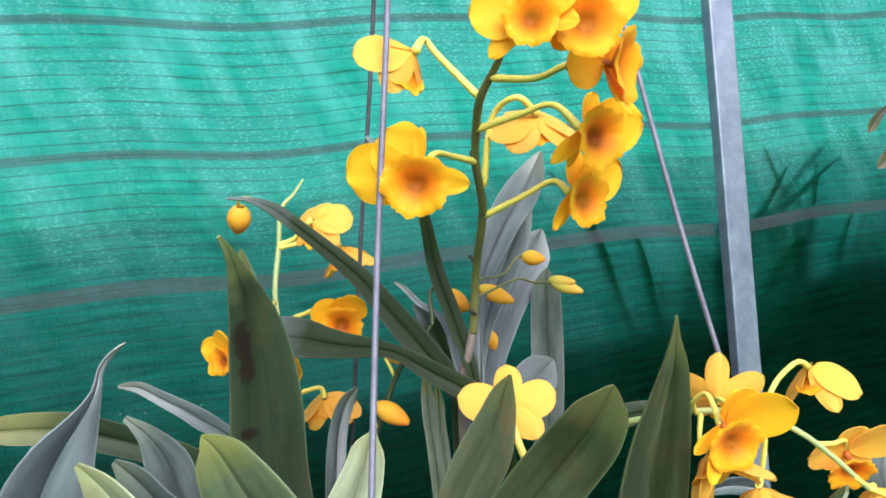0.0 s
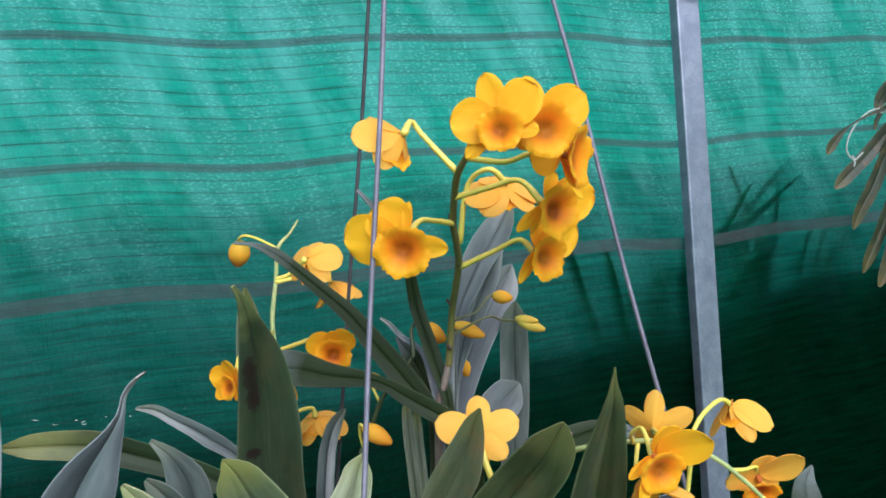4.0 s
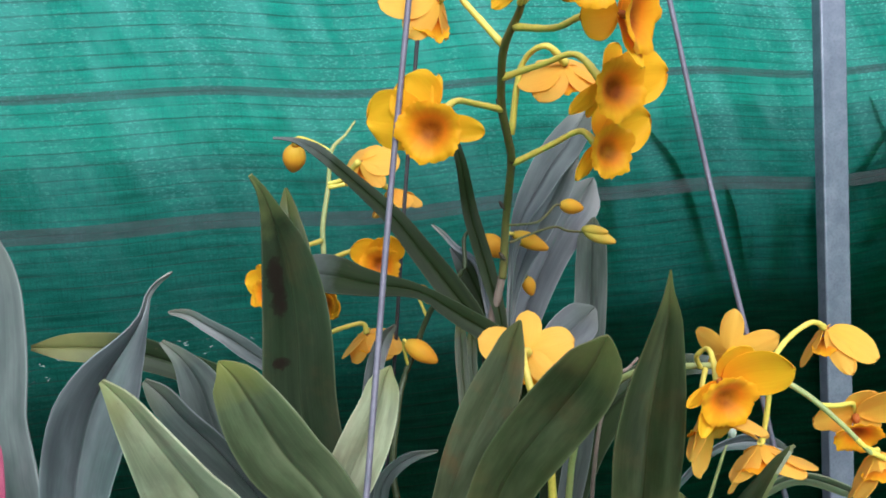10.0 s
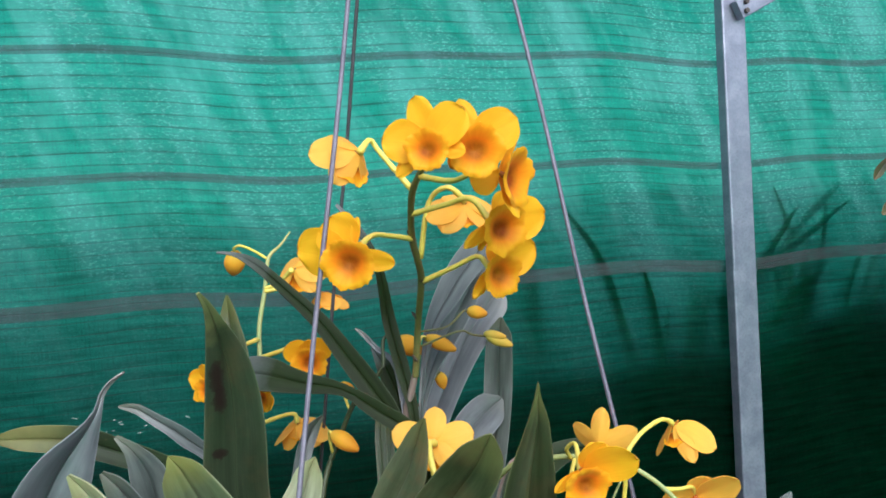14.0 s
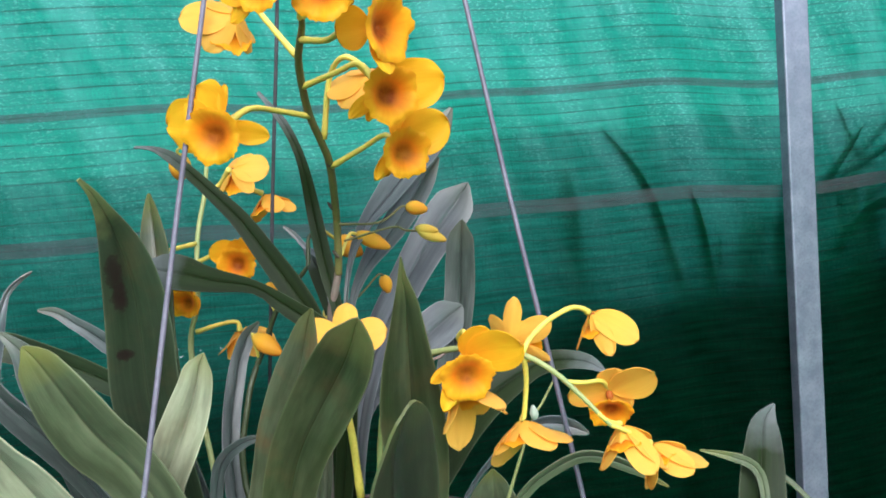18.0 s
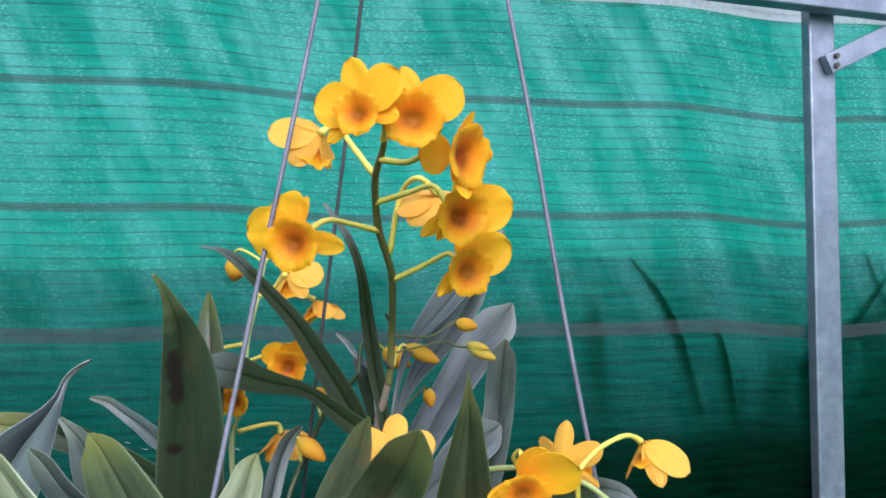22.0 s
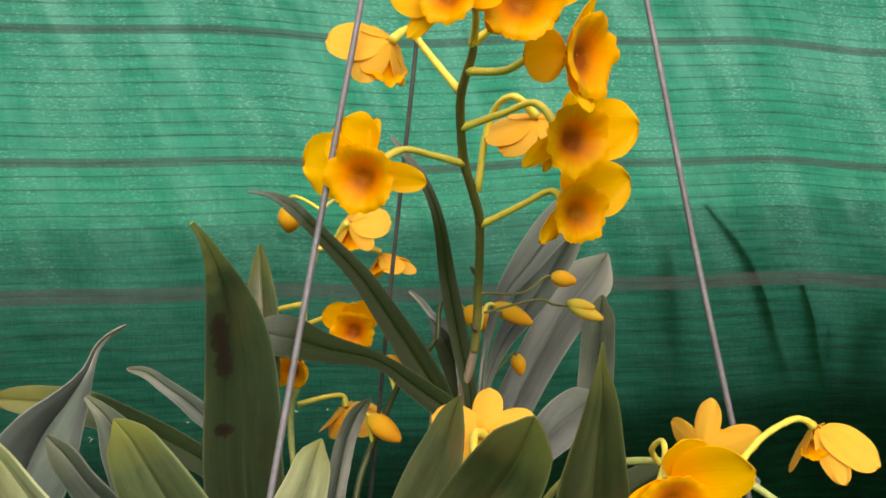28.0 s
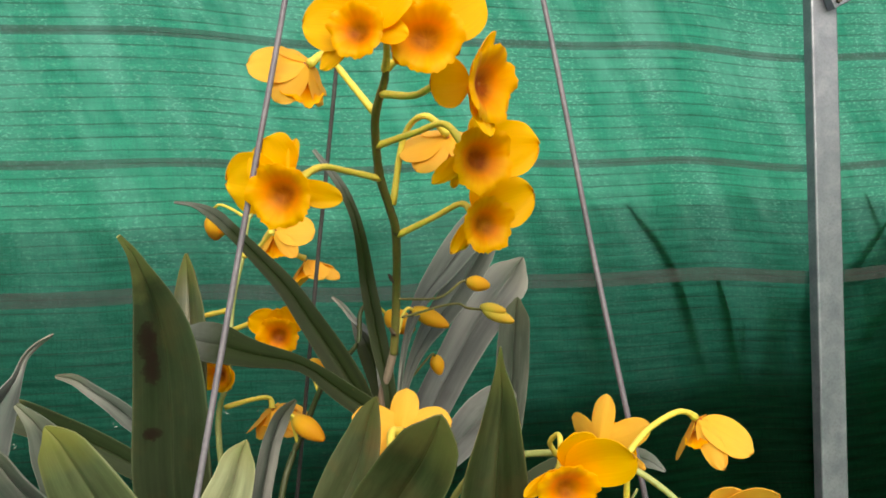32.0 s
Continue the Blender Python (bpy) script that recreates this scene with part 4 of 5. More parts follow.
leaf(orchid, [(0.066, 0.603, 1.465, 0.006), (0.0645, 0.602, 1.455, 0.017), (0.063, 0.6, 1.438, 0.021), (0.0615, 0.597, 1.415, 0.022), (0.0591, 0.585, 1.39, 0.0215), (0.0546, 0.565, 1.356, 0.019), (0.048, 0.53, 1.32, 0.0165), (0.032, 0.48, 1.27, 0.0121)], LEAF_SHADE, 0)
leaf(orchid, [(0.0638, 0.588, 1.4046, 0.0099), (0.0577, 0.582, 1.4003, 0.0229), (0.048, 0.572, 1.3934, 0.0286), (0.0379, 0.56, 1.3848, 0.0261), (0.0308, 0.545, 1.3772, 0.0203), (0.0152, 0.49, 1.356, 0.0101), (0.01, 0.46, 1.28, 0.01)], LEAF_MID, 0, label="short silvery leaf with a rounded tip")
leaf(orchid, [(0.0895, 0.302, 1.4668, 0.0006), (0.089, 0.304, 1.4598, 0.0031), (0.0888, 0.308, 1.4502, 0.0087), (0.087, 0.315, 1.4355, 0.015), (0.0842, 0.324, 1.4179, 0.0226), (0.0817, 0.334, 1.3975, 0.0278), (0.0792, 0.348, 1.3669, 0.0274), (0.06, 0.375, 1.265, 0.014)], LEAF, 6, fold=0.3, label="pointed dark green leaf standing upright")
leaf(orchid, [(0.0311, 0.362, 1.4397, 0.0013), (0.0283, 0.363, 1.4337, 0.0088), (0.0242, 0.365, 1.4218, 0.0163), (0.0188, 0.368, 1.4083, 0.0224), (0.0107, 0.373, 1.3935, 0.023), (0.0011, 0.378, 1.3758, 0.0192), (-0.0077, 0.384, 1.3551, 0.0156), (-0.03, 0.385, 1.265, 0.0168)], LEAF_RUST, -10, fold=0.28, label="rust-blotched green leaf")
leaf(orchid, [(0.067, 0.313, 1.4421, 0.007), (0.0647, 0.315, 1.4367, 0.0164), (0.0585, 0.32, 1.4249, 0.0254), (0.0493, 0.328, 1.4118, 0.0284), (0.0387, 0.337, 1.3977, 0.0292), (0.0263, 0.347, 1.38, 0.0279), (-0.008, 0.375, 1.265, 0.0163)], LEAF, 4, fold=0.28, label="broad green leaf with a blunt tip")
leaf(orchid, [(-0.0853, 0.313, 1.4365, 0.0053), (-0.082, 0.314, 1.432, 0.0152), (-0.0777, 0.318, 1.4208, 0.0258), (-0.0736, 0.324, 1.4069, 0.0337), (-0.0683, 0.333, 1.3893, 0.0363), (-0.0615, 0.343, 1.3738, 0.0355), (-0.029, 0.375, 1.265, 0.0192)], LEAF_TIP, -5, fold=0.2, label="broad grey-green leaf with a yellowed tip")
leaf(orchid, [(-0.1263, 0.329, 1.4254, 0.0028), (-0.1213, 0.33, 1.4197, 0.0111), (-0.1127, 0.333, 1.4066, 0.0146), (-0.1026, 0.338, 1.3927, 0.0163), (-0.0947, 0.344, 1.3784, 0.0141), (-0.04, 0.38, 1.265, 0.013)], LEAF_GREY, -10, fold=0.45)
leaf(orchid, [(-0.12, 0.286, 1.4362, 0.0023), (-0.1145, 0.288, 1.4282, 0.0118), (-0.1094, 0.294, 1.4137, 0.0214), (-0.1061, 0.302, 1.3994, 0.0288), (-0.1038, 0.314, 1.3827, 0.0371), (-0.045, 0.35, 1.265, 0.0201)], LEAF_PALE, -8, fold=0.4, label="pale green leaf with a sunken midrib")
leaf(orchid, [(-0.1579, 0.428, 1.4601, 0.0036), (-0.1645, 0.424, 1.4553, 0.0041), (-0.1676, 0.418, 1.4495, 0.0036), (-0.1684, 0.412, 1.4395, 0.006), (-0.1757, 0.407, 1.4247, 0.0194), (-0.1843, 0.402, 1.4109, 0.0334), (-0.1931, 0.4, 1.3956, 0.0405), (-0.2037, 0.4, 1.3702, 0.0388), (-0.2106, 0.4, 1.3436, 0.0338), (-0.1, 0.4, 1.265, 0.0258)], LEAF_SILVER, 0, 70, fold=0.42, label="broad grey leaf twisted to a curled tip")
leaf(orchid, [(-0.2535, 0.44, 1.4187, 0.0031), (-0.2398, 0.446, 1.4173, 0.0138), (-0.2206, 0.452, 1.4152, 0.0177), (-0.2021, 0.456, 1.412, 0.0188), (-0.1845, 0.458, 1.406, 0.0177), (-0.0979, 0.45, 1.3639, 0.0116), (-0.06, 0.44, 1.265, 0.01)], LEAF_EDGED, 0, 10, fold=0.3)
leaf(orchid, [(-0.1763, 0.455, 1.4339, 0.0046), (-0.1656, 0.456, 1.4322, 0.0064), (-0.1537, 0.456, 1.4252, 0.0078), (-0.1417, 0.455, 1.4184, 0.0093), (-0.1301, 0.452, 1.4116, 0.0107), (-0.1213, 0.449, 1.4069, 0.0093), (-0.05, 0.44, 1.265, 0.0062)], LEAF_GREY, 10)
leaf(orchid, [(-0.136, 0.366, 1.4347, 0.0025), (-0.1281, 0.368, 1.4262, 0.0092), (-0.1221, 0.371, 1.4135, 0.0191), (-0.1196, 0.375, 1.3974, 0.0198), (-0.1172, 0.38, 1.3784, 0.0186), (-0.1, 0.42, 1.265, 0.02)], LEAF_GREY, 12, fold=0.2)
leaf(orchid, [(-0.0293, 0.371, 1.4192, 0.0042), (-0.0321, 0.371, 1.4137, 0.012), (-0.0358, 0.371, 1.4017, 0.0178), (-0.0421, 0.372, 1.3873, 0.0222), (-0.0503, 0.373, 1.3713, 0.0235), (-0.0583, 0.374, 1.355, 0.022), (-0.05, 0.375, 1.265, 0.0167)], LEAF_PALE, 10, fold=0.35, wave=0.12, label="pale yellowing leaf with a wavy edge")
leaf(orchid, [(-0.0571, 0.51, 1.4118, 0.0021), (-0.063, 0.508, 1.4052, 0.0086), (-0.0691, 0.503, 1.3909, 0.0108), (-0.0714, 0.497, 1.3752, 0.0118), (-0.0725, 0.49, 1.358, 0.0115), (-0.06, 0.46, 1.265, 0.0122)], LEAF_GREY, 25)
leaf(orchid, [(-0.019, 0.42, 1.3628, 0.0012), (-0.0343, 0.418, 1.3597, 0.0059), (-0.0466, 0.415, 1.3495, 0.0077), (-0.05, 0.412, 1.3323, 0.0071), (-0.045, 0.41, 1.265, 0.006)], LEAF_GREY, 10)
leaf(orchid, [(0.1101, 0.2146, 1.432, 0.003), (0.1082, 0.2168, 1.4285, 0.012), (0.105, 0.222, 1.4205, 0.023), (0.1012, 0.229, 1.411, 0.031), (0.0968, 0.242, 1.396, 0.035), (0.09, 0.275, 1.355, 0.033), (0.07, 0.34, 1.266, 0.018)], LEAF, 0, 0, fold=0.3, face=(0.85, -0.50, -0.10), label="near dark green leaf with a pale edge")
leaf(orchid, [(0.1607, 0.637, 1.3418, 0.0022), (0.1502, 0.636, 1.349, 0.0105), (0.1314, 0.634, 1.353, 0.015), (0.1127, 0.632, 1.351, 0.018), (0.0868, 0.62, 1.34, 0.027), (0.0595, 0.6, 1.319, 0.033), (0.0417, 0.565, 1.296, 0.033), (0.0364, 0.5, 1.27, 0.026)], LEAF_DARK, -20, fold=0.3, label="arching grey leaf")
leaf(orchid, [(-0.2521, 0.414, 1.4896, 0.0028), (-0.2534, 0.414, 1.4755, 0.0216), (-0.2543, 0.414, 1.4568, 0.0354), (-0.2579, 0.416, 1.4374, 0.0414), (-0.2628, 0.418, 1.4111, 0.0437), (-0.2687, 0.42, 1.3843, 0.0457), (-0.271, 0.422, 1.3569, 0.0535), (-0.2731, 0.424, 1.3352, 0.0592), (-0.1, 0.38, 1.262, 0.02)], LEAF_BRIGHT, 0, fold=0.2, label="tall silvery leaf with a pink paint mark")
leaf(orchid, [(0.153, 0.42, 1.360, 0.004), (0.145, 0.42, 1.3635, 0.008), (0.134, 0.42, 1.366, 0.0085), (0.122, 0.42, 1.364, 0.005), (0.10, 0.42, 1.345, 0.003), (0.06, 0.415, 1.268, 0.003)], LEAF_SILVER, 10, label="small silvery leaf with a blunt end")
leaf(orchid, [(0.19, 0.40, 1.339, 0.001), (0.172, 0.40, 1.349, 0.006), (0.152, 0.40, 1.355, 0.0065), (0.13, 0.40, 1.345, 0.006), (0.09, 0.40, 1.27, 0.005)], LEAF_TIP, 20)


def stem(parent, pts, radii, material, name="flower_stem", label="", n=40):
    bm = bmesh.new()
    tube(bm, pts, radii, n, 10, 0.03)
    return link(name, bm, material, parent, label)


stem(orchid, [(0.0400, 0.356, 1.5740), (0.0375, 0.364, 1.5690), (0.0294, 0.379, 1.5574), (0.0262, 0.391, 1.5440), (0.0248, 0.4028, 1.5313), (0.0258, 0.415, 1.5185), (0.0258, 0.4263, 1.5065), (0.0198, 0.449, 1.4790), (0.0165, 0.457, 1.4550), (0.0150, 0.459, 1.4450)], [0.0013, 0.0016, 0.0019, 0.0019, 0.0020, 0.0020, 0.0021, 0.0021, 0.0022, 0.0022], STEM, label="arched olive flower stem", n=56)
stem(orchid, [(0.0152, 0.459, 1.447), (0.0116, 0.460, 1.434), (0.0079, 0.462, 1.422), (0.005, 0.465, 1.39), (0.004, 0.465, 1.33), (0.0, 0.45, 1.262)], [0.0021, 0.0023, 0.0026, 0.0030, 0.0045, 0.006], CANE, "cane", "papery brown cane")
stem(orchid, [(-0.0885, 0.570, 1.5394), (-0.0940, 0.562, 1.5302), (-0.1013, 0.553, 1.5206), (-0.1040, 0.549, 1.4980), (-0.1065, 0.538, 1.4720), (-0.1035, 0.525, 1.4500), (-0.1036, 0.520, 1.4232), (-0.1060, 0.51, 1.3850), (-0.06, 0.45, 1.265)], [0.0007, 0.0010, 0.0014, 0.0016, 0.0017, 0.0017, 0.0018, 0.0019, 0.002], STEM_PALE, label="pale green flower stem", n=50)
stem(orchid, [(-0.0035, 0.480, 1.4707), (-0.0070, 0.476, 1.4651), (-0.0068, 0.470, 1.4508), (-0.0144, 0.470, 1.4413), (-0.0277, 0.470, 1.4261), (-0.0386, 0.470, 1.4026), (-0.0449, 0.468, 1.3886), (-0.0482, 0.46, 1.3699), (-0.05, 0.45, 1.33), (-0.03, 0.44, 1.265)], [0.0009, 0.0012, 0.0013, 0.0015, 0.0016, 0.0017, 0.0018, 0.0018, 0.002, 0.002], STEM_DARK, label="thin dark green flower stem", n=50)
stem(orchid, [(0.1652, 0.339, 1.3873), (0.1609, 0.339, 1.3921), (0.1530, 0.340, 1.4007), (0.1427, 0.343, 1.4101), (0.1297, 0.346, 1.4174), (0.1120, 0.352, 1.4200), (0.0900, 0.358, 1.4180), (0.0705, 0.370, 1.4090), (0.05, 0.395, 1.37), (0.04, 0.41, 1.265)], [0.0009, 0.0010, 0.0011, 0.0012, 0.0013, 0.0013, 0.0014, 0.0015, 0.0016, 0.002], STEM_PALE, label="drooping pale green flower stem", n=50)

leaf(orchid, [(-0.027, 0.49, 1.4733, 0.0015), (-0.0216, 0.49, 1.4688, 0.0030), (-0.0147, 0.49, 1.4605, 0.0034), (-0.0037, 0.485, 1.4529, 0.0034), (0.004, 0.475, 1.43, 0.004), (0.004, 0.46, 1.36, 0.004)], LEAF_SILVER, 10, label="tiny young silvery leaf")
leaf(orchid, [(-0.0185, 0.50, 1.4585, 0.0018), (-0.0091, 0.495, 1.4455, 0.0119), (-0.0028, 0.49, 1.4330, 0.0128), (0.0013, 0.485, 1.4200, 0.0100), (0.002, 0.47, 1.37, 0.008)], LEAF_DARK, 0)
leaf(orchid, [(-0.0153, 0.50, 1.4203, 0.0018), (-0.0156, 0.50, 1.4111, 0.0059), (-0.0153, 0.495, 1.3976, 0.0073), (-0.0142, 0.49, 1.3823, 0.0073), (-0.010, 0.46, 1.28, 0.006)], LEAF_TIP, 0, label="pale green young leaf")
leaf(orchid, [(-0.0099, 0.50, 1.4127, 0.0011), (-0.0094, 0.50, 1.4034, 0.0055), (-0.0092, 0.495, 1.3899, 0.0062), (-0.0080, 0.49, 1.3766, 0.0060), (-0.006, 0.46, 1.28, 0.005)], LEAF_TIP, 5, label="pale green young leaf")
leaf(orchid, [(0.0989, 0.44, 1.3353, 0.0041), (0.0985, 0.44, 1.3222, 0.0232), (0.0967, 0.44, 1.3030, 0.0290), (0.085, 0.43, 1.268, 0.02)], LEAF_TIP, 0, label="short yellow-green leaf")

# main spray
flower(orchid, (0.0480, 0.2911, 1.5738), (-0.10, -0.98, 0.06), 0.036, [(0.046, 0.33, 1.579), (0.042, 0.350, 1.576), (0.0385, 0.360, 1.572)], lip=0.265, down=0.10, sweep=0.04, turns=(86, -50, 13, 135, -107), lengths=(1.0, 1.0, 1.13, 1.12, 0.92), widths=(1.08, 1.05, 0.86, 0.66, 0.75), leans=(0, 4, 0, 0, 8))
flower(orchid, (0.0667, 0.3055, 1.5740), (0.16, -0.98, 0.02), 0.0365, [(0.057, 0.343, 1.580), (0.047, 0.356, 1.577), (0.0385, 0.360, 1.572)], lip=0.345, down=0.11, sweep=0.04, turns=(66, -62, 8, 135, -130), lengths=(0.9, 1.06, 1.1, 0.8, 0.7), widths=(1.0, 1.14, 0.74, 0.8, 0.8), leans=(-10, 6, -5, 0, 0))
flower(orchid, (0.0005, 0.372, 1.5775), (-0.70, 0.50, -0.42), 0.043, [(0.0075, 0.382, 1.5855), (0.0130, 0.383, 1.5780), (0.0290, 0.379, 1.5578)], back=True, spread=0.58, label="pale golden orchid bloom seen from behind")
flower(orchid, (0.0012, 0.3440, 1.5264), (-0.08, -0.99, -0.10), 0.0425, [(0.0080, 0.366, 1.5345), (0.0150, 0.385, 1.5340), (0.0246, 0.4020, 1.5316)], sweep=-0.04, spread=1.0, lip=0.315, turns=(88, -112, 34, 128, -14), lengths=(1.30, 0.98, 0.98, 0.62, 0.80), widths=(1.25, 0.52, 1.50, 0.7, 0.36), leans=(-6, -30, -16, 0, -8))
flower(orchid, (0.0788, 0.3348, 1.5610), (0.91, -0.42, -0.04), 0.042, [(0.064, 0.343, 1.5625), (0.052, 0.353, 1.5600), (0.0350, 0.3690, 1.5640)], spread=0.80, lip=0.355, down=0.05, turns=(95, -80, -16, 170, -150), lengths=(0.62, 0.80, 1.0, 1.12, 0.8), widths=(0.9, 0.8, 0.42, 0.95, 0.8), leans=(-72, 0, -5, 8, 0))
flower(orchid, (0.0540, 0.412, 1.5480), (-0.18, 0.50, -0.72), 0.044, [(0.046, 0.402, 1.5590), (0.034, 0.412, 1.551), (0.0275, 0.414, 1.520)], back=True, spread=0.66, up=(-0.2, 0.6, 0.5), lip=0.20, widths=(1.25, 1.25, 1.1, 1.1, 1.1), label="pale golden orchid bloom seen from behind")
flower(orchid, (0.0731, 0.3652, 1.5392), (0.66, -0.75, -0.08), 0.043, [(0.060, 0.3745, 1.5510), (0.046, 0.3815, 1.5490), (0.0263, 0.3900, 1.5450)], sweep=0.0, spread=1.0, lip=0.325, turns=(138, -82, -28, 160, -140), lengths=(0.85, 1.28, 0.70, 0.8, 0.7), widths=(0.38, 1.15, 0.6, 0.4, 0.8), leans=(-20, 10, 0, -20, 0))
flower(orchid, (0.0698, 0.4024, 1.5138), (0.68, -0.73, -0.06), 0.042, [(0.060, 0.4130, 1.5195), (0.046, 0.4190, 1.5140), (0.0268, 0.4260, 1.5062)], sweep=0.0, spread=1.0, lip=0.315, turns=(142, -72, -22, 160, -130), lengths=(0.92, 1.30, 0.95, 0.8, 0.7), widths=(0.38, 1.15, 1.0, 0.4, 0.8), leans=(-16, 10, -6, -20, 0))
# left spray
bud(orchid, (-0.1330, 0.576, 1.5262), (-0.1392, 0.585, 1.5088), 0.0160, BUD, [(-0.1332, 0.572, 1.5292), (-0.1262, 0.566, 1.5312), (-0.1146, 0.560, 1.5272), (-0.1020, 0.553, 1.5206)], label="drooping half-open golden bud")
flower(orchid, (-0.0785, 0.543, 1.5110), (0.30, 0.70, -0.45), 0.044, [(-0.0910, 0.548, 1.5040), (-0.0960, 0.549, 1.5010), (-0.1038, 0.549, 1.4990)], back=True, spread=0.62, widths=(1.1, 1, 0.9, 0.8, 0.8), label="pale golden orchid bloom seen from behind")
flower(orchid, (-0.0660, 0.565, 1.4905), (0.30, 0.20, -0.90), 0.044, [(-0.0760, 0.556, 1.4985), (-0.0880, 0.552, 1.4990), (-0.1042, 0.548, 1.4970)], back=True, spread=0.5, up=(0.2, 0.8, 0.5), label="pale golden orchid bloom hanging down")
flower(orchid, (-0.0594, 0.4926, 1.4555), (0.14, -0.98, -0.08), 0.034, [(-0.0680, 0.502, 1.4630), (-0.0800, 0.512, 1.4590), (-0.1030, 0.524, 1.4515)], spread=0.74, lip=0.35, turns=(64, -58, 0, 128, -128), lengths=(0.95, 0.95, 0.8, 0.7, 0.7))
flower(orchid, (-0.1165, 0.457, 1.4450), (-0.5, -0.7, 0.1), 0.030, [(-0.1150, 0.475, 1.4580), (-0.1120, 0.500, 1.4620), (-0.1060, 0.531, 1.4640)], spread=0.7)
flower(orchid, (-0.0930, 0.490, 1.4325), (-0.2, -0.8, 0.0), 0.034, [(-0.1000, 0.510, 1.4390), (-0.1015, 0.516, 1.4410), (-0.1034, 0.522, 1.4400)], spread=0.5)
flower(orchid, (-0.0822, 0.540, 1.3985), (0.05, 0.42, -0.88), 0.044, [(-0.0840, 0.536, 1.4085), (-0.0920, 0.528, 1.4088), (-0.1045, 0.516, 1.4060)], back=True, spread=0.50, up=(0, 1, 0.4), lip=0.15, widths=(1.45, 1.45, 1.3, 1.3, 1.3), label="pale golden orchid bloom hanging down")
# centre and buds
bud(orchid, (-0.0400, 0.460, 1.4112), (-0.0231, 0.457, 1.4005), 0.0110, BUD, [(-0.0420, 0.462, 1.4120), (-0.0430, 0.466, 1.4060), (-0.0420, 0.469, 1.3960)], label="plump golden bud with a dark green base")
flower(orchid, (0.0300, 0.4110, 1.4150), (-0.03, 0.93, -0.36), 0.0435, [(0.0290, 0.3930, 1.4180), (0.0320, 0.3830, 1.4060), (0.0390, 0.38, 1.3800), (0.040, 0.385, 1.34)], back=True, spread=0.96, up=(0, 0.4, 1), turns=(74, -74, 0, 142, -142), lengths=(0.98, 0.98, 0.98, 0.9, 0.9), widths=(0.86, 0.86, 0.80, 0.92, 0.92), thin=1.25, label="pale golden orchid bloom seen from behind")
bud(orchid, (0.0464, 0.510, 1.4797), (0.0593, 0.512, 1.4768), 0.0088, BUD, [(0.0430, 0.508, 1.4795), (0.0340, 0.49, 1.4720), (0.0210, 0.450, 1.4740)], stalk_r=0.0007, stalk_skin=STEM)
bud(orchid, (0.0200, 0.486, 1.4660), (0.0385, 0.492, 1.4561), 0.0092, BUD, [(0.0175, 0.482, 1.4668), (0.0165, 0.475, 1.4630), (0.0178, 0.459, 1.4560)], stalk_r=0.0010, stalk_skin=PEDICEL)
bud(orchid, (0.0599, 0.478, 1.4660), (0.0761, 0.4756, 1.4597), 0.0070, BUD_GREEN, [(0.0503, 0.485, 1.4665), (0.0413, 0.490, 1.4686), (0.0200, 0.460, 1.4640)], label="slim pair of greenish buds", stalk_r=0.0007, stalk_skin=STEM)
bud(orchid, (0.0585, 0.479, 1.4676), (0.0722, 0.474, 1.4655), 0.0058, BUD_GREEN, label="slim greenish bud")
bud(orchid, (-0.0040, 0.522, 1.4610), (0.0128, 0.520, 1.4510), 0.0140, BUD, [(-0.0060, 0.51, 1.4665), (-0.0050, 0.495, 1.4700), (-0.0035, 0.481, 1.4707)])
bud(orchid, (0.0228, 0.531, 1.4352), (0.0256, 0.531, 1.4237), 0.0082, BUD, [(0.0235, 0.515, 1.4375), (0.0180, 0.5, 1.4300), (0.010, 0.465, 1.4180)], stalk_r=0.0007, stalk_skin=STEM)
bud(orchid, (-0.0060, 0.507, 1.4205), (0.0025, 0.504, 1.4095), 0.0085, BUD, [(-0.0075, 0.504, 1.4210), (-0.0060, 0.49, 1.4180), (0.006, 0.468, 1.4150)])
bud(orchid, (-0.0350, 0.476, 1.4400), (-0.0252, 0.472, 1.4298), 0.0078, BUD, [(-0.0360, 0.476, 1.4380), (-0.0340, 0.474, 1.4330), (-0.0300, 0.470, 1.4240)])
# right spray
flower(orchid, (0.1082, 0.3208, 1.4212), (0.30, -0.92, -0.16), 0.040, [(0.1060, 0.338, 1.4300), (0.1020, 0.345, 1.4260), (0.1040, 0.352, 1.4195)], sweep=0.10, spread=0.94, lip=0.275, down=0.13, turns=(148, -66, -36, 120, -20), lengths=(0.98, 1.20, 0.92, 0.85, 0.7), widths=(0.42, 0.98, 0.95, 0.45, 0.6), leans=(8, 16, 20, 10, 0), thin=0.68)
flower(orchid, (0.1050, 0.3370, 1.4040), (0.22, -0.30, -0.90), 0.042, [(0.1030, 0.338, 1.4080), (0.1030, 0.344, 1.4110), (0.1060, 0.352, 1.4190)], back=True, spread=0.46, up=(0.2, 1, 0), lip=0.22, lengths=(0.9, 1.15, 0.9, 1.35, 1.1), widths=(0.9, 1.0, 0.8, 0.8, 0.9), leans=(0, 22, 0, -10, 14), thin=0.68, label="pale golden orchid bloom hanging down")
flower(orchid, (0.1215, 0.3850, 1.4175), (0.45, 0.70, 0.20), 0.040, [(0.1180, 0.372, 1.4200), (0.1200, 0.360, 1.4200), (0.1270, 0.3475, 1.4180)], back=True, spread=0.70, widths=(0.62, 0.62, 0.7, 0.6, 0.6), thin=0.68, label="pale golden orchid bloom seen from behind")
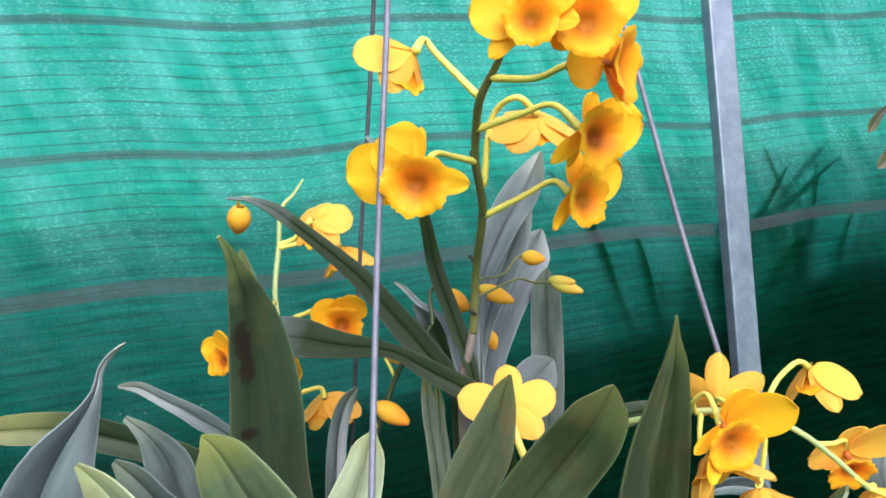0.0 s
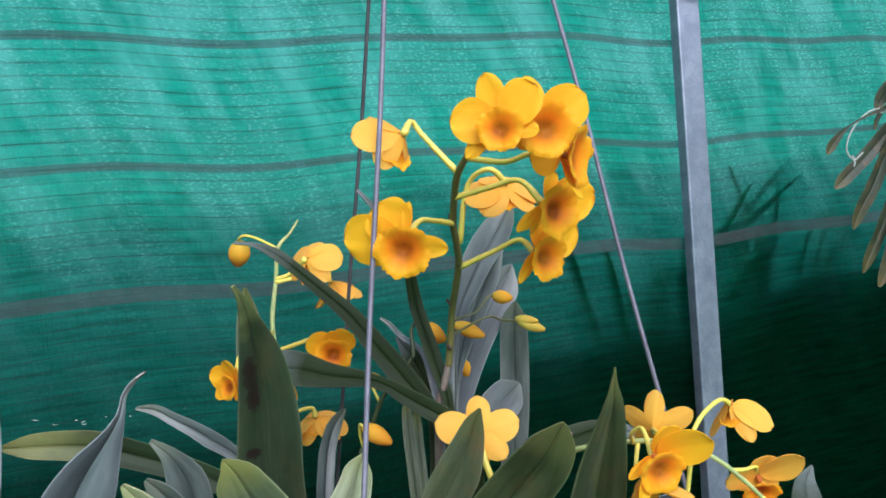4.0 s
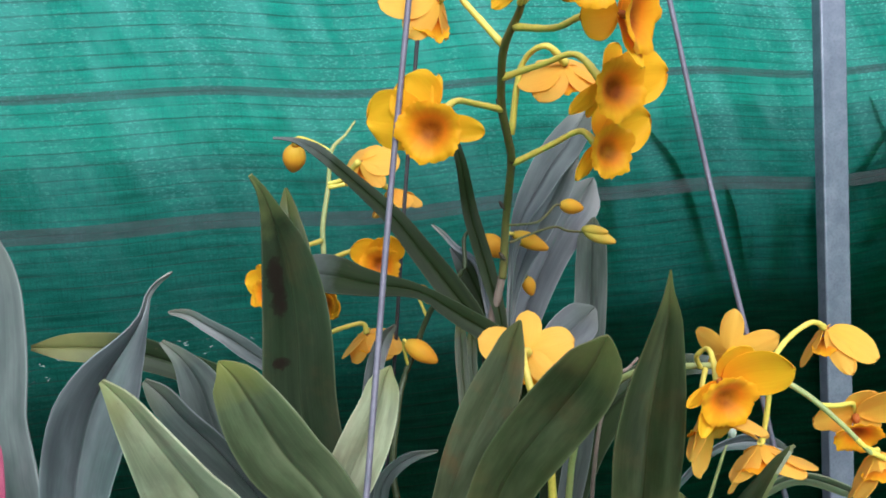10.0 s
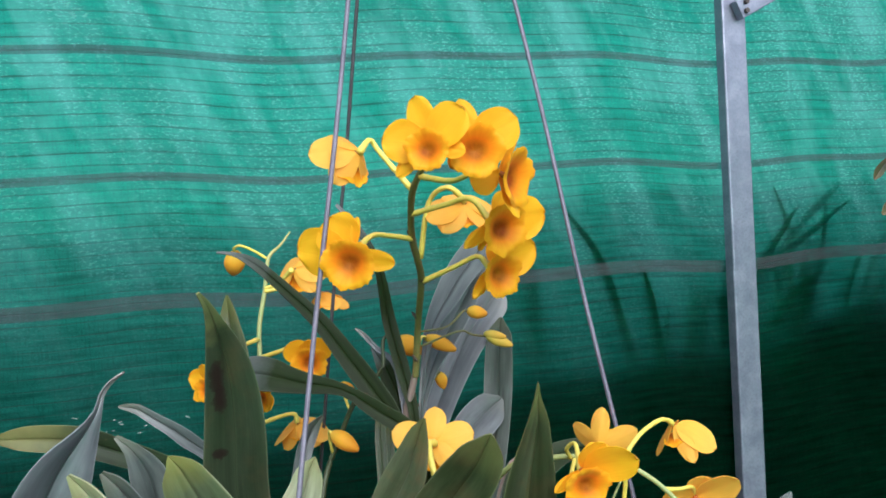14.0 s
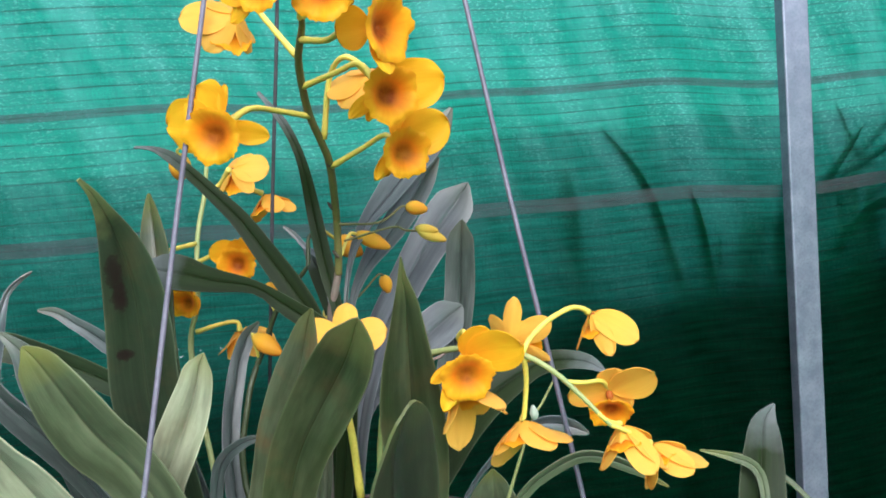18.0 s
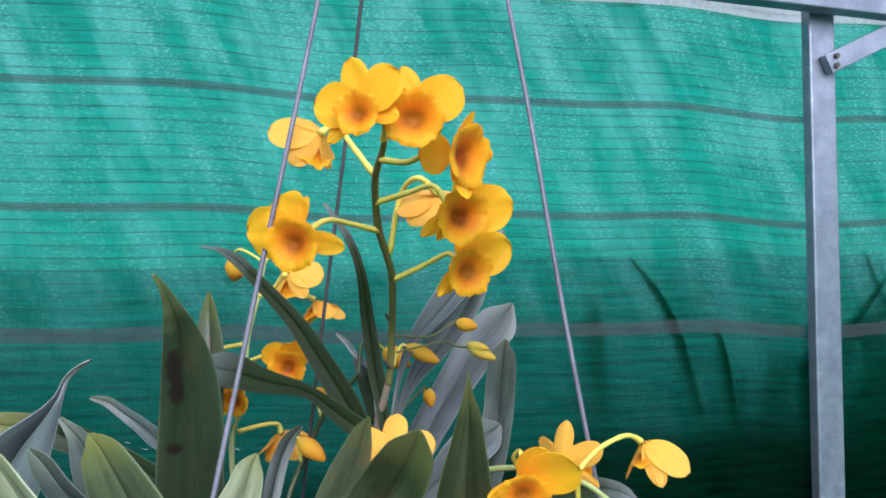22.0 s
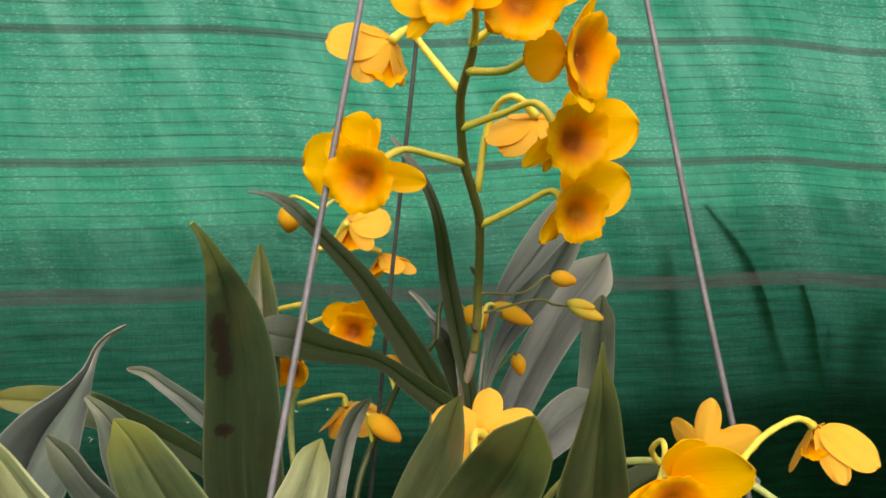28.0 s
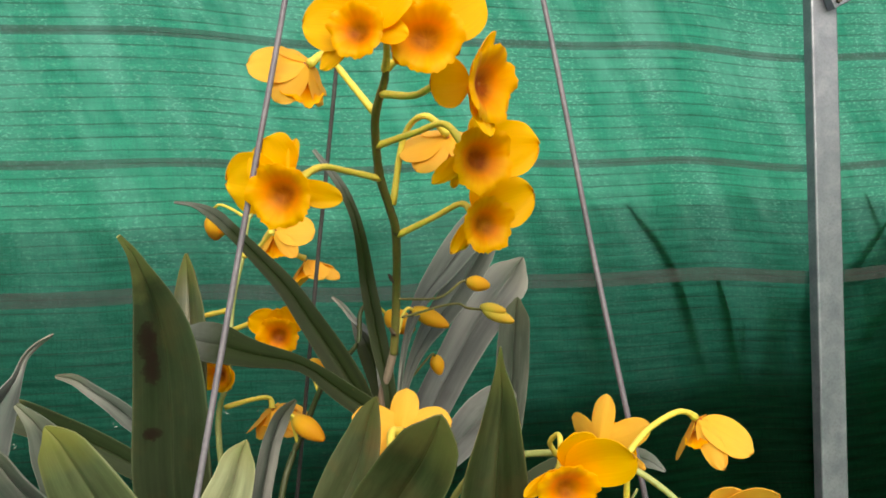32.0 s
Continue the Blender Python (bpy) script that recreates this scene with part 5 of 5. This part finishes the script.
flower(orchid, (0.1600, 0.3780, 1.4270), (0.45, 0.40, -0.78), 0.040, [(0.1544, 0.372, 1.4325), (0.1491, 0.366, 1.4334), (0.1398, 0.358, 1.4295), (0.1325, 0.350, 1.4235), (0.1290, 0.346, 1.4175)], back=True, spread=0.46, lip=0.16, turns=(74, -74, 0, 128, -128), lengths=(1.05, 1.0, 1.15, 1.15, 1.25), widths=(0.85, 0.72, 0.6, 0.7, 0.7), leans=(8, 0, 34, 10, 0), thin=0.8, label="pale golden orchid bloom hanging down")
flower(orchid, (0.1650, 0.3570, 1.3960), (0.05, -0.75, -0.42), 0.038, [(0.1620, 0.352, 1.4035), (0.1550, 0.346, 1.4045), (0.1475, 0.3415, 1.4060)], back=True, spread=0.92, lip=0.25, down=0.16, turns=(80, -56, -6, 128, -128), lengths=(0.85, 1.1, 0.85, 0.6, 0.6), widths=(0.85, 1.0, 0.9, 0.8, 0.8), thin=0.68, label="pale golden orchid bloom seen from behind")
flower(orchid, (0.1270, 0.3520, 1.3840), (0.06, -0.10, -0.98), 0.043, [(0.1275, 0.3520, 1.3890), (0.1298, 0.350, 1.4056), (0.1297, 0.3465, 1.4170)], back=True, spread=0.54, up=(0.2, 1, 0), lip=0.24, lengths=(0.98, 0.98, 0.95, 1.0, 0.95), widths=(1.25, 1.25, 1.0, 1.05, 1.05), leans=(-8, 12, 0, 0, 0), thin=0.8, label="pale golden orchid bloom hanging down")
flower(orchid, (0.1700, 0.3450, 1.3830), (0.22, 0.05, -0.90), 0.041, [(0.1665, 0.341, 1.3880), (0.1630, 0.339, 1.3900), (0.1600, 0.339, 1.3930)], back=True, spread=0.36, up=(0.4, 1, 0), lip=0.18, lengths=(1.1, 1.1, 1, 1.15, 1), thin=0.68, label="pale golden orchid bloom hanging down")
flower(orchid, (0.1835, 0.3520, 1.3730), (0.50, 0.05, -0.75), 0.038, [(0.1760, 0.346, 1.3800), (0.1700, 0.341, 1.3850), (0.1652, 0.339, 1.3878)], back=True, spread=0.36, up=(0.4, 1, 0), lip=0.18, lengths=(1.1, 1.1, 1, 1.15, 1), thin=0.68, label="pale golden orchid bloom hanging down")

# pink mark on the tall leaf
bm = bmesh.new()
g, uv = petal_grid(0.0385, 0.0040, 0.0, 0.0, blunt=0.08)
sheet(bm, placed(g, aim((-0.2628, 0.4118, 1.3330), (0.0, -1, 0.0), (0, 0, 1), -6)), uv, 0.0004)
link("paint_mark", bm, PINK, orchid, "streak of pink paint")

# neighbouring plant beside the pot
bench = thing("plant_bench", label="low steel bench under the pots", category="bench")
bm = bmesh.new()
box(bm, (0.25, 0.5, 0.98), (1.6, 0.6, 0.03), None, 0.004)
link("top", bm, GALV, bench, smooth=False)
for x in (-0.5, 1.0):
    for y in (0.25, 0.75):
        bm = bmesh.new()
        box(bm, (x, y, 0.4825), (0.04, 0.04, 0.965), None, 0.003)
        link("leg", bm, GALV, bench, smooth=False)
neighbour = thing("potted_orchid", label="young grey-leaved orchid in a brown pot", category="orchid")
bm = bmesh.new()
rings = []
for r, z in ((0.045, 0.996), (0.06, 1.16), (0.065, 1.162), (0.065, 1.175), (0.058, 1.175), (0.056, 1.15), (0.001, 1.15)):
    rings.append([bm.verts.new((0.245 + r * math.cos(2 * math.pi * k / 32), 0.48 + r * math.sin(2 * math.pi * k / 32), z)) for k in range(32)])
for r0, r1 in zip(rings, rings[1:]):
    for k in range(32):
        bm.faces.new((r0[k], r0[(k + 1) % 32], r1[(k + 1) % 32], r1[k]))
bm.faces.new(rings[0][::-1])
link("pot", bm, CLAY, neighbour)
leaf(neighbour, [(0.2663, 0.558, 1.3357, 0.0015), (0.2598, 0.5537, 1.3257, 0.016), (0.2563, 0.5448, 1.3097, 0.024), (0.2517, 0.529, 1.2806, 0.03), (0.2479, 0.5059, 1.2234, 0.031), (0.243, 0.478, 1.148, 0.02)], LEAF_DARK, 5)
leaf(neighbour, [(0.2160, 0.5226, 1.3173, 0.001), (0.2327, 0.5267, 1.3122, 0.005), (0.2482, 0.5298, 1.3044, 0.006), (0.2539, 0.5219, 1.2694, 0.005), (0.2430, 0.4780, 1.1480, 0.004)], LEAF_TIP, 0)
leaf(neighbour, [(0.2349, 0.58, 1.2974, 0.0016), (0.2535, 0.58, 1.2925, 0.0047), (0.2734, 0.578, 1.2806, 0.0055), (0.2887, 0.57, 1.2659, 0.0059), (0.3036, 0.56, 1.2450, 0.0058), (0.29, 0.52, 1.19, 0.005), (0.25, 0.48, 1.148, 0.004)], LEAF_TIP, 60, label="thin arching green leaf")
leaf(neighbour, [(0.1902, 0.58, 1.2566, 0.0016), (0.2074, 0.58, 1.2598, 0.0037), (0.2279, 0.58, 1.2607, 0.0040), (0.2479, 0.57, 1.2540, 0.0045), (0.255, 0.53, 1.22, 0.004), (0.246, 0.48, 1.148, 0.004)], LEAF_SILVER, 60, label="thin arching grey leaf")

# orchid hanging near the cloth
hanging = thing("mounted_orchid", label="drooping brown-leaved orchid with white roots hung on the rail", category="orchid")
hc = Vector((1.02, 1.84, 1.73))
rail_at = Vector((1.02, 2.154, 2.083))
stem(hanging, [tuple(rail_at), tuple((rail_at + hc) / 2 + Vector((0.01, -0.05, 0.02))), tuple(hc)], 0.0006, WIRE_DARK, "wire", "thin hanging wire", 14)
bm = bmesh.new()
box(bm, hc, (0.06, 0.03, 0.10), Matrix.Rotation(0.2, 4, "Y"), 0.008)
link("bark_slab", bm, BARK, hanging, "bark slab")
for pts, skin in (([(0.826, 1.86, 1.586, 0.010), (0.836, 1.86, 1.602, 0.021), (0.852, 1.86, 1.622, 0.016), (0.872, 1.86, 1.640, 0.006), (0.93, 1.85, 1.668, 0.006), (1.01, 1.83, 1.69, 0.008)], LEAF_OLD),
                  ([(0.839, 1.86, 1.512, 0.014), (0.858, 1.86, 1.530, 0.028), (0.893, 1.86, 1.562, 0.030), (0.954, 1.86, 1.622, 0.034), (1.01, 1.83, 1.70, 0.016)], LEAF_OLD),
                  ([(0.873, 1.86, 1.422, 0.012), (0.886, 1.86, 1.452, 0.028), (0.920, 1.86, 1.511, 0.033), (0.955, 1.86, 1.585, 0.030), (1.01, 1.83, 1.70, 0.015)], LEAF_OLD),
                  ([(0.884, 1.85, 1.327, 0.010), (0.898, 1.85, 1.358, 0.026), (0.920, 1.85, 1.402, 0.030), (0.955, 1.85, 1.480, 0.030), (1.02, 1.83, 1.70, 0.015)], LEAF_OLD),
                  ([(0.912, 1.84, 1.296, 0.016), (0.925, 1.84, 1.325, 0.026), (0.945, 1.84, 1.38, 0.030), (0.985, 1.84, 1.50, 0.030), (1.02, 1.83, 1.70, 0.015)], LEAF_OLD),
                  ([(0.936, 1.86, 1.668, 0.008), (0.944, 1.86, 1.690, 0.024), (0.965, 1.85, 1.722, 0.030), (1.02, 1.84, 1.75, 0.018)], LEAF_OLD),
                  ([(0.930, 1.86, 1.630, 0.004), (0.934, 1.86, 1.648, 0.012), (0.950, 1.86, 1.672, 0.010), (1.01, 1.84, 1.71, 0.008)], LEAF_OLD)):
    leaf(hanging, pts, skin, random.Random(int(pts[0][2] * 1000)).uniform(-25, 25), fold=0.2)
for pts in ([(1.01, 1.84, 1.685), (0.957, 1.86, 1.677), (0.919, 1.86, 1.670), (0.886, 1.86, 1.640), (0.868, 1.86, 1.598), (0.882, 1.86, 1.571), (0.903, 1.86, 1.585)], [(1.01, 1.84, 1.675), (0.96, 1.86, 1.668), (0.925, 1.86, 1.664)],
            [(0.880, 1.86, 1.580), (0.884, 1.86, 1.566), (0.882, 1.86, 1.556)]):
    stem(hanging, pts, [0.0026, 0.0024] + [0.0018] * (len(pts) - 2), ROOT, "root", "white aerial root", 20)

# dry stalk, canes and small white buds low in the plant
stem(orchid, [(0.083, 0.43, 1.406), (0.078, 0.426, 1.402), (0.070, 0.42, 1.396), (0.060, 0.42, 1.36), (0.05, 0.42, 1.265)], [0.0007, 0.0008, 0.0009, 0.0011, 0.0014], CANE, "dry_stalk", "dry pinkish old flower stalk", 20)
stem(orchid, [(0.136, 0.43, 1.386), (0.130, 0.425, 1.376), (0.122, 0.42, 1.362), (0.10, 0.41, 1.30), (0.09, 0.41, 1.265)], [0.0006, 0.0007, 0.0008, 0.001, 0.0012], STEM_PALE, "bud_stalk", "thin green bud stalk", 20)
bud(orchid, (0.126, 0.42, 1.368), (0.125, 0.42, 1.3755), 0.0042, PALE_BUD, label="tiny white bud")

# pale flecks modelled in place of whitish reflections low on the cloth
fleck_rnd = random.Random(41)
bm = bmesh.new()
for k in range(46):
    row = fleck_rnd.choice((1.215, 1.205, 1.19, 1.175))
    u = fleck_rnd.choice((fleck_rnd.gauss(-0.97, 0.035), fleck_rnd.gauss(-0.70, 0.06), fleck_rnd.uniform(-1.0, -0.5)))
    c = on_net(u, row + fleck_rnd.gauss(0, 0.006), 0.004)
    ln, wd, a = fleck_rnd.uniform(0.002, 0.007), fleck_rnd.uniform(0.0004, 0.0009), fleck_rnd.gauss(0.1, 0.35)
    d = ALONG * math.cos(a) * ln + Vector((0, 0, math.sin(a) * ln))
    e = ALONG * -math.sin(a) * wd + Vector((0, 0, math.cos(a) * wd))
    bm.faces.new([bm.verts.new(c - d - e * 0.7), bm.verts.new(c + INWARD * 0.002 - e), bm.verts.new(c + d), bm.verts.new(c + INWARD * 0.002 + e)])
link("reflection_fleck", bm, WHITE, net, "pale flecks put in for reflections on the cloth", smooth=False)["kind"] = "stuff"

# small dry bracts at the joints of the flower stem
for x, y, z, dx in ((0.0265, 0.4263, 1.507, -0.002), (0.0200, 0.447, 1.4835, -0.003), (0.0176, 0.456, 1.456, -0.003), (0.0294, 0.379, 1.5585, 0.002), (0.0248, 0.4028, 1.533, -0.002)):
    bud(orchid, (x, y - 0.002, z - 0.001), (x + dx, y - 0.003, z + 0.0035), 0.0020, BARK, name="bract", label="tiny dry brown bract")
